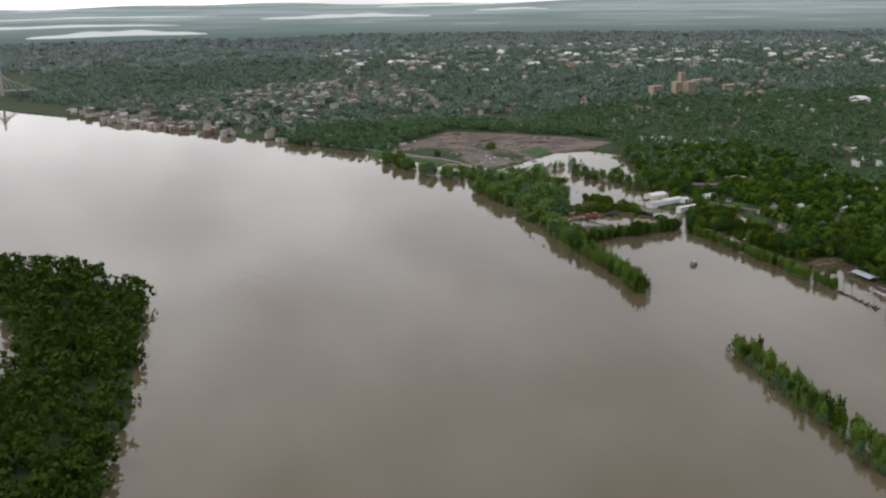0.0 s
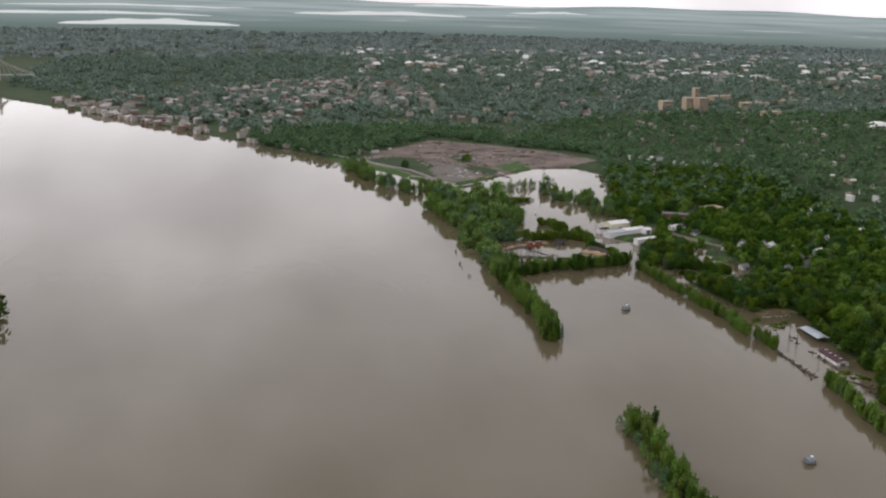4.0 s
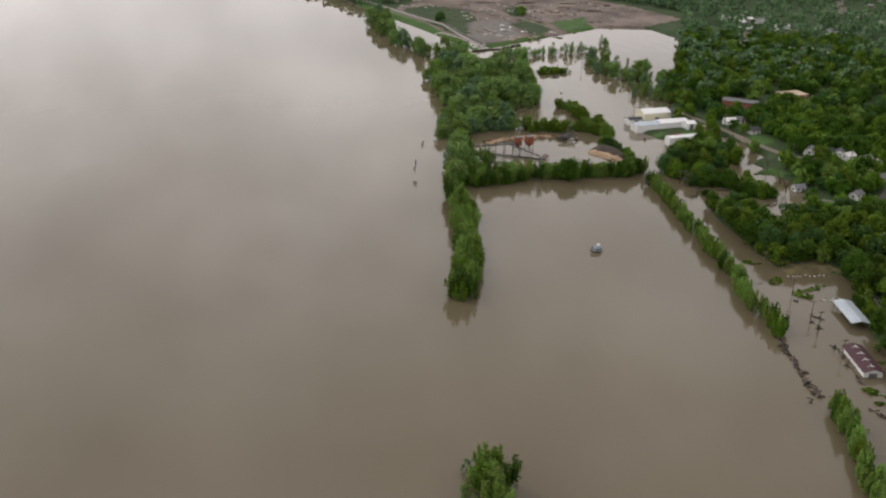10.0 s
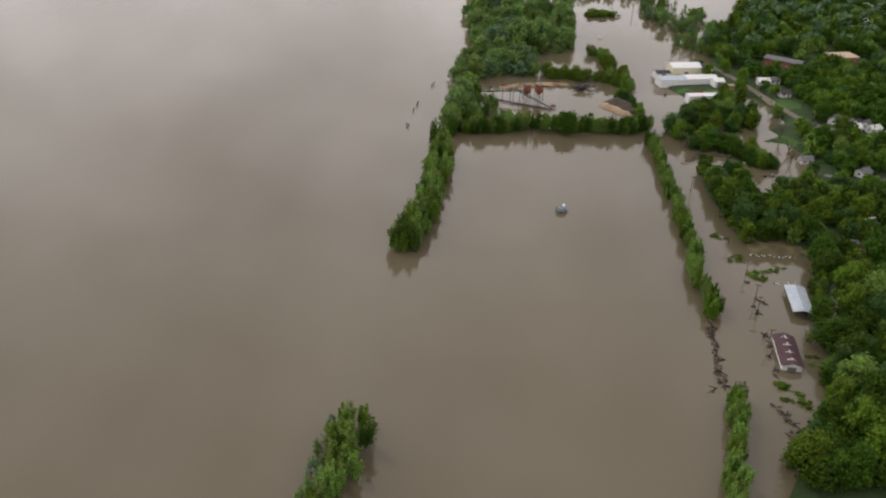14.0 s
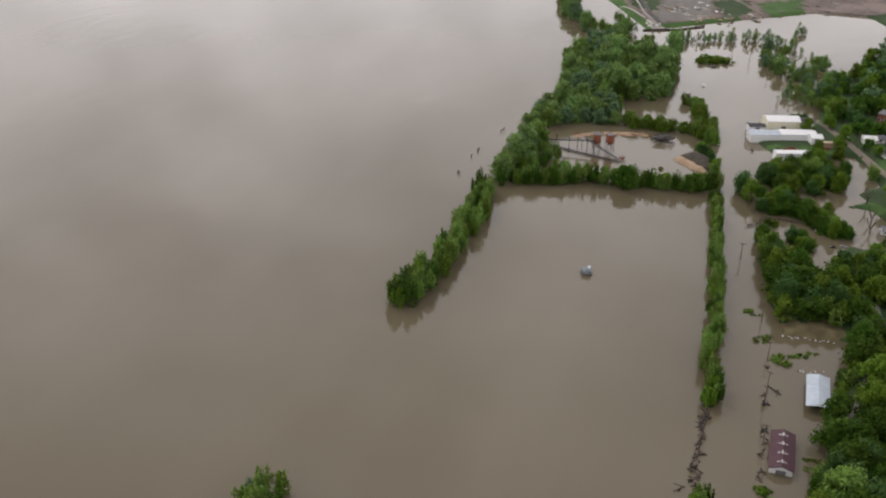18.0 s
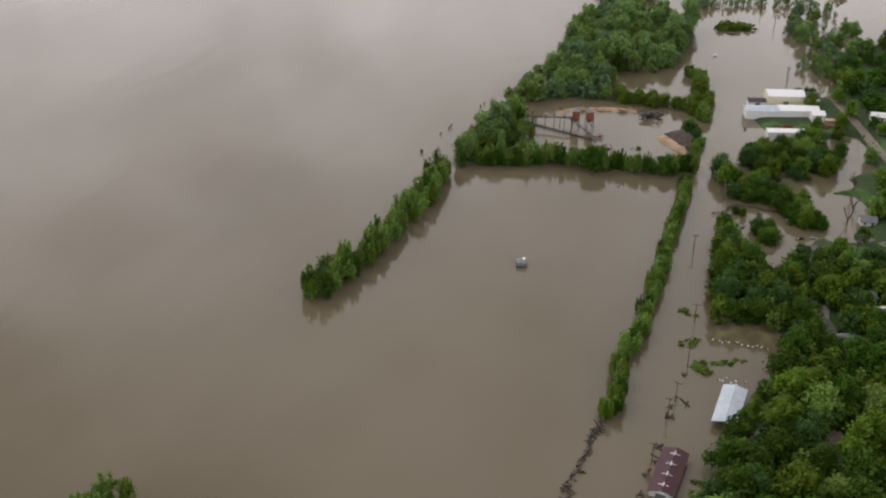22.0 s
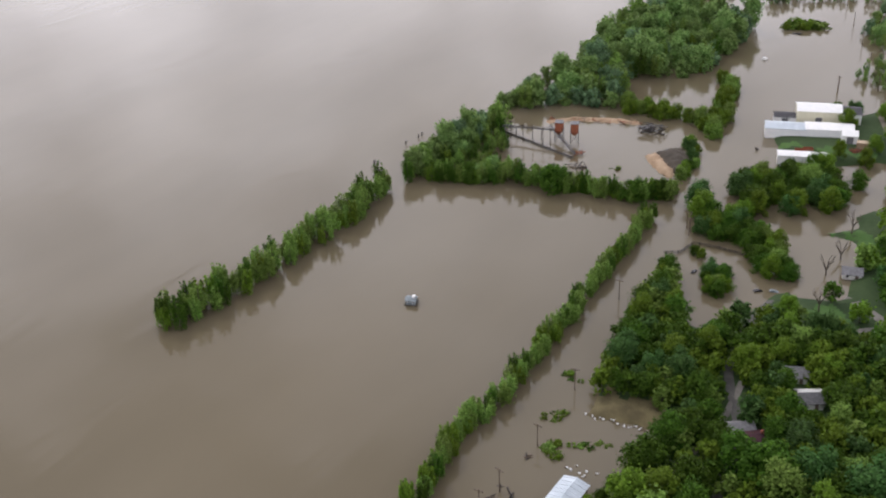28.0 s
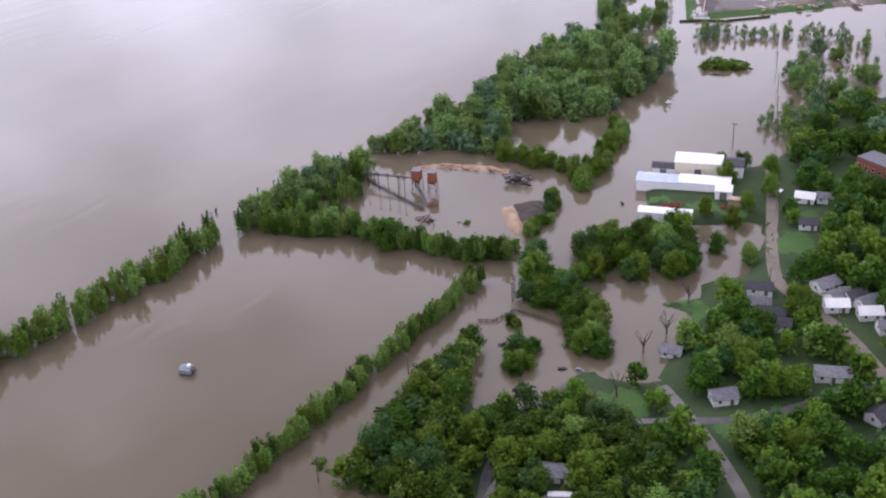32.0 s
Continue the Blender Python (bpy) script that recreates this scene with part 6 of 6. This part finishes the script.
def slab(x, y, turn, l, d, h, label, bays, floors):
    e = thing("apartment_tower", pose(x, y, ground_z(x, y), 0, 0, turn), label, "tower", "town towers")
    part("wall", one_box(-l / 2, -d / 2, -2, l / 2, d / 2, h), M_TANBRICK, e)
    part("roof", one_box(-l / 2 - 0.3, -d / 2 - 0.3, h + 0.01, l / 2 + 0.3, d / 2 + 0.3, h + 0.8), M_CONCRETE, e)
    for k in range(bays):
        wx = -l / 2 + (k + 0.5) * l / bays
        for j in range(floors):
            part("window", one_box(wx - l / bays * 0.3, -d / 2 - 0.08, 2 + j * (h - 2) / floors, wx + l / bays * 0.3, -d / 2 + 0.05, 2 + (j + 0.6) * (h - 2) / floors), M_GLASS, e)


for px, l, d, h in ((1172, 19, 12, 17), (1209, 13, 11, 24), (1236, 17, 12, 24)):
    tx, ty = ([(471.1, 962.8)][0], [(494.6, 936.0)][0], [(518.7, 937.9)][0])[(1172, 1209, 1236).index(px)]
    slab(tx, ty, 12, l, d, h, "tall tan apartment tower above the trees", 5, 7)
tx, ty = (555.4, 1031.4)
slab(tx, ty, 12, 9, 9, 32, "slim pale tower block above the trees", 3, 9)
for (bx, by), l, h in zip([(647.4, 1124.9)] + [(655.8, 1025.0)] + [(633.0, 932.5)] + [(751.8, 1083.9)], (40, 46, 36, 40), (7, 8, 6, 6)):
    brick_block(bx, by, 12, l, 16, h, M_TANBRICK, M_TANBRICK, "long low tan institutional building", 2)
tx, ty = (669.9, 715.1)
e = thing("domed_hall", pose(tx, ty, ground_z(tx, ty), 0, 0, 0), "large hall with a bright white domed roof", "hall")
bm = bmesh.new()
tube(bm, (0, 0, -2), (0, 0, 5), 15, n=24)
part("wall", bm, M_TANBRICK, e)
bm = bmesh.new()
bmesh.ops.create_uvsphere(bm, u_segments=24, v_segments=12, radius=16)
bmesh.ops.delete(bm, geom=[v for v in bm.verts if v.co.z < -0.1], context="VERTS")
for v in bm.verts:
    v.co.z = v.co.z * 0.42 + 5
part("dome", bm, M_WHITE, e)

# the river bridge far upstream
BRX, BRY = (-568.1, 1496.1)
e = thing("river_bridge", pose(BRX, BRY, 0, 0, 0, 12), "pale cable bridge with tall towers over the river", "bridge")
part("deck", one_box(-420, -5, 12, 60, 5, 14), M_CONCRETE, e)
for px in (-120, 0):
    for s in (-1, 1):
        bm = bmesh.new()
        tube(bm, (px, s * 7, -4), (px, s * 4, 58), 2.4, 1.5, 8)
        part("tower", bm, M_CONCRETE, e)
        for k in range(1, 7):
            for q in (-1, 1):
                bm = bmesh.new()
                tube(bm, (px, s * 4.2, 56 - k * 3), (px + q * k * 10, s * 4.8, 14), 0.3, n=4)
                part("cable", bm, M_CONCRETE, e)
for px in range(-400, -150, 50):
    part("pier", one_box(px - 1.5, -4, -4, px + 1.5, 4, 12), M_CONCRETE, e)

# clutter on the gravel yard behind the levee
for k in range(90):
    a, b = rng.random(), rng.random()
    x, y = -20 + 150 * a, 470 + 220 * b
    if inside(FIELD, np.array([x]), np.array([y]))[0] < 8:
        continue
    e = thing("stacked_blocks", pose(x, y, ground_z(x, y) + 0.1, 0, 0, rng.uniform(0, 180)), "pale stacked blocks and gravel piles in the yard", "stack", "stacks in the yard")
    for j in range(2):
        l = rng.uniform(0.7, 2.6)
        part("block", one_box(-l, -1.0 + j * 1.3, 0, l, j * 1.3, rng.uniform(0.3, 1.1)), rng.choice([M_CONCRETE, M_LANE, M_WOOD, M_DIRT]), e)
for line in ([(-32.6, 663.0), (17.6, 597.6), (73.7, 543.8)], [(-93.8, 654.2), (-44.6, 636.1), (31.9, 676.2)]):
    ribbon("yard_track", line, 2.2, M_DIRT, "pale track across the gravel yard", "track", lift=0.3, wob=0.3)
for k in range(26):
    x, y = rng.uniform(0, 150), rng.uniform(560, 720)
    if inside(FIELD, np.array([x]), np.array([y]))[0] < 10:
        continue
    bm = bmesh.new()
    bmesh.ops.create_icosphere(bm, subdivisions=2, radius=1.0)
    l, w, h = rng.uniform(4, 11), rng.uniform(2, 4), rng.uniform(0.8, 1.8)
    for v in bm.verts:
        v.co = Vector((v.co.x * l * rng.uniform(0.85, 1.15), v.co.y * w * rng.uniform(0.85, 1.15), v.co.z * h))
    ob = finish("soil_heap", bm, rng.choice([M_SOIL, M_SOIL, M_GRAVEL, M_MUD]))
    ob.location, ob.rotation_euler = (x, y, ground_z(x, y)), (0, 0, rng.uniform(-0.4, 0.4))
    tagged(ob, "low dark heap of soil and gravel in the yard", "heap", "heaps in the yard")

# flood wall with its gate, the dark wall at the water and the yard's rubble
WALL = [(-5, 405), (-16, 436), (-28, 486), (-49, 517), (-79, 568), (-122, 640)]


def long_wall(name, line, thick, low, high, material, label):
    bm = bmesh.new()
    for (ax, ay), (bx, by) in zip(line, line[1:]):
        L = math.hypot(bx - ax, by - ay)
        m = pose(ax, ay, max(0.2, ground_z((ax + bx) / 2, (ay + by) / 2)), 0, 0, math.degrees(math.atan2(by - ay, bx - ax)))
        box(bm, 0, -thick / 2, low, L, thick / 2, high, m)
    return tagged(finish(name, bm, material), label, "wall", kind="structure")


long_wall("wall_flood", WALL, 0.5, -2.0, 1.7, M_CONCRETE, "pale concrete flood wall along the levee")
long_wall("wall_quay", [(-13, 390.5), (10, 401.5), (29, 419.5)], 0.4, -3.0, 0.8, M_DARKWOOD, "dark sheet-piled quay wall at the flood")
ribbon("road", [(x + 4.5, y + 1.5) for x, y in WALL], 3.2, M_ASPHALT, "dark service road behind the flood wall", "road", lift=0.6)
ribbon("path", [(-40, 446), (-35, 457), (-24, 440), (-14, 420)], 1.4, M_CONCRETE, "pale concrete path down the levee", "path", lift=1.1)
e = thing("flood_gate", pose(-4.5, 401.5, max(0.0, ground_z(-4.5, 401.5)), 0, 0, 25), "white concrete gate block at the levee corner", "flood gate")
part("pier", one_box(-3.2, -1.2, -2, -1.6, 1.2, 3.2), M_CONCRETE, e)
part("pier", one_box(1.6, -1.2, -2, 3.2, 1.2, 3.2), M_CONCRETE, e)
part("gate_leaf", one_box(-1.6, -0.3, -1, 1.6, 0.3, 2.6), M_WHITE, e, "white steel gate leaf")
part("apron", one_box(-4.5, -4.5, -2, 4.5, -1.25, 0.9), M_CONCRETE, e)


def rubble(x, y, spread, n):
    e = thing("rubble_heap", pose(x, y, ground_z(x, y) + 0.1, 0, 0, rng.uniform(0, 360)), "pale spread of rubble and stone blocks in the yard", "rubble", "rubble in the yard")
    for _ in range(n):
        a, b, c = rng.uniform(0.5, 2.2), rng.uniform(0.4, 1.3), rng.uniform(0.2, 0.8)
        bm = one_box(-a, -b, -0.3, a, b, c)
        for v in bm.verts:
            v.co += Vector((rng.uniform(-0.25, 0.25), rng.uniform(-0.25, 0.25), rng.uniform(-0.1, 0.1)))
        o = part("block", bm, rng.choice((M_CONCRETE, M_CONCRETE, M_DIRT, M_LANE, M_SAND)), e)
        o.location, o.rotation_euler = (rng.gauss(0, spread), rng.gauss(0, spread * 0.45), 0), (0, 0, rng.uniform(-0.6, 0.6))


for px, py, sp, n in ((2, 458, 5, 14), (11, 465, 5, 12), (22, 431, 5, 12), (34, 441, 5, 12), (46, 450, 5, 12), (61, 463, 5, 10), (-23, 631, 5, 8), (-46, 569, 6, 9), (-28, 575, 6, 10), (-14, 436, 3, 6), (14, 447, 6, 12), (30, 470, 6, 10), (-3, 520, 7, 10), (15, 560, 8, 12), (60, 560, 8, 10), (95, 555, 8, 10)):
    rubble(px, py, sp, n)
for px, py, turn in ((21, 469, 20), (29, 481, 70), (23, 489, 10), (-23, 622, 40), (36, 463, 110)):
    car(px, py, turn, M_CARWHITE, "white van parked among rubble in the yard", 0.9)
for px, py in ((46, 539), (43, 542), (49, 541), (-30, 500), (-27, 508)):
    tree(px, py, OAKS + PALE, "lone leafy tree in the gravel yard", 0.6, name="yard_tree", group="trees in the yard")

# the drowned concrete lot by the sheds
for px, py in [(83.4, 208.6), (90.5, 196.3), (104.8, 166.2), (94.4, 166.1), (105.7, 177.7), (102.8, 212.0), (88.7, 217.9), (109.4, 191.0), (106.6, 146.4), (119.2, 143.4), (91.0, 138.0), (97.2, 131.6), (86.0, 140.4), (87.0, 126.1)]:
    tree(px, py, OAKS, "leafy tree beside the yard", 0.55, group="trees at the flood's edge")
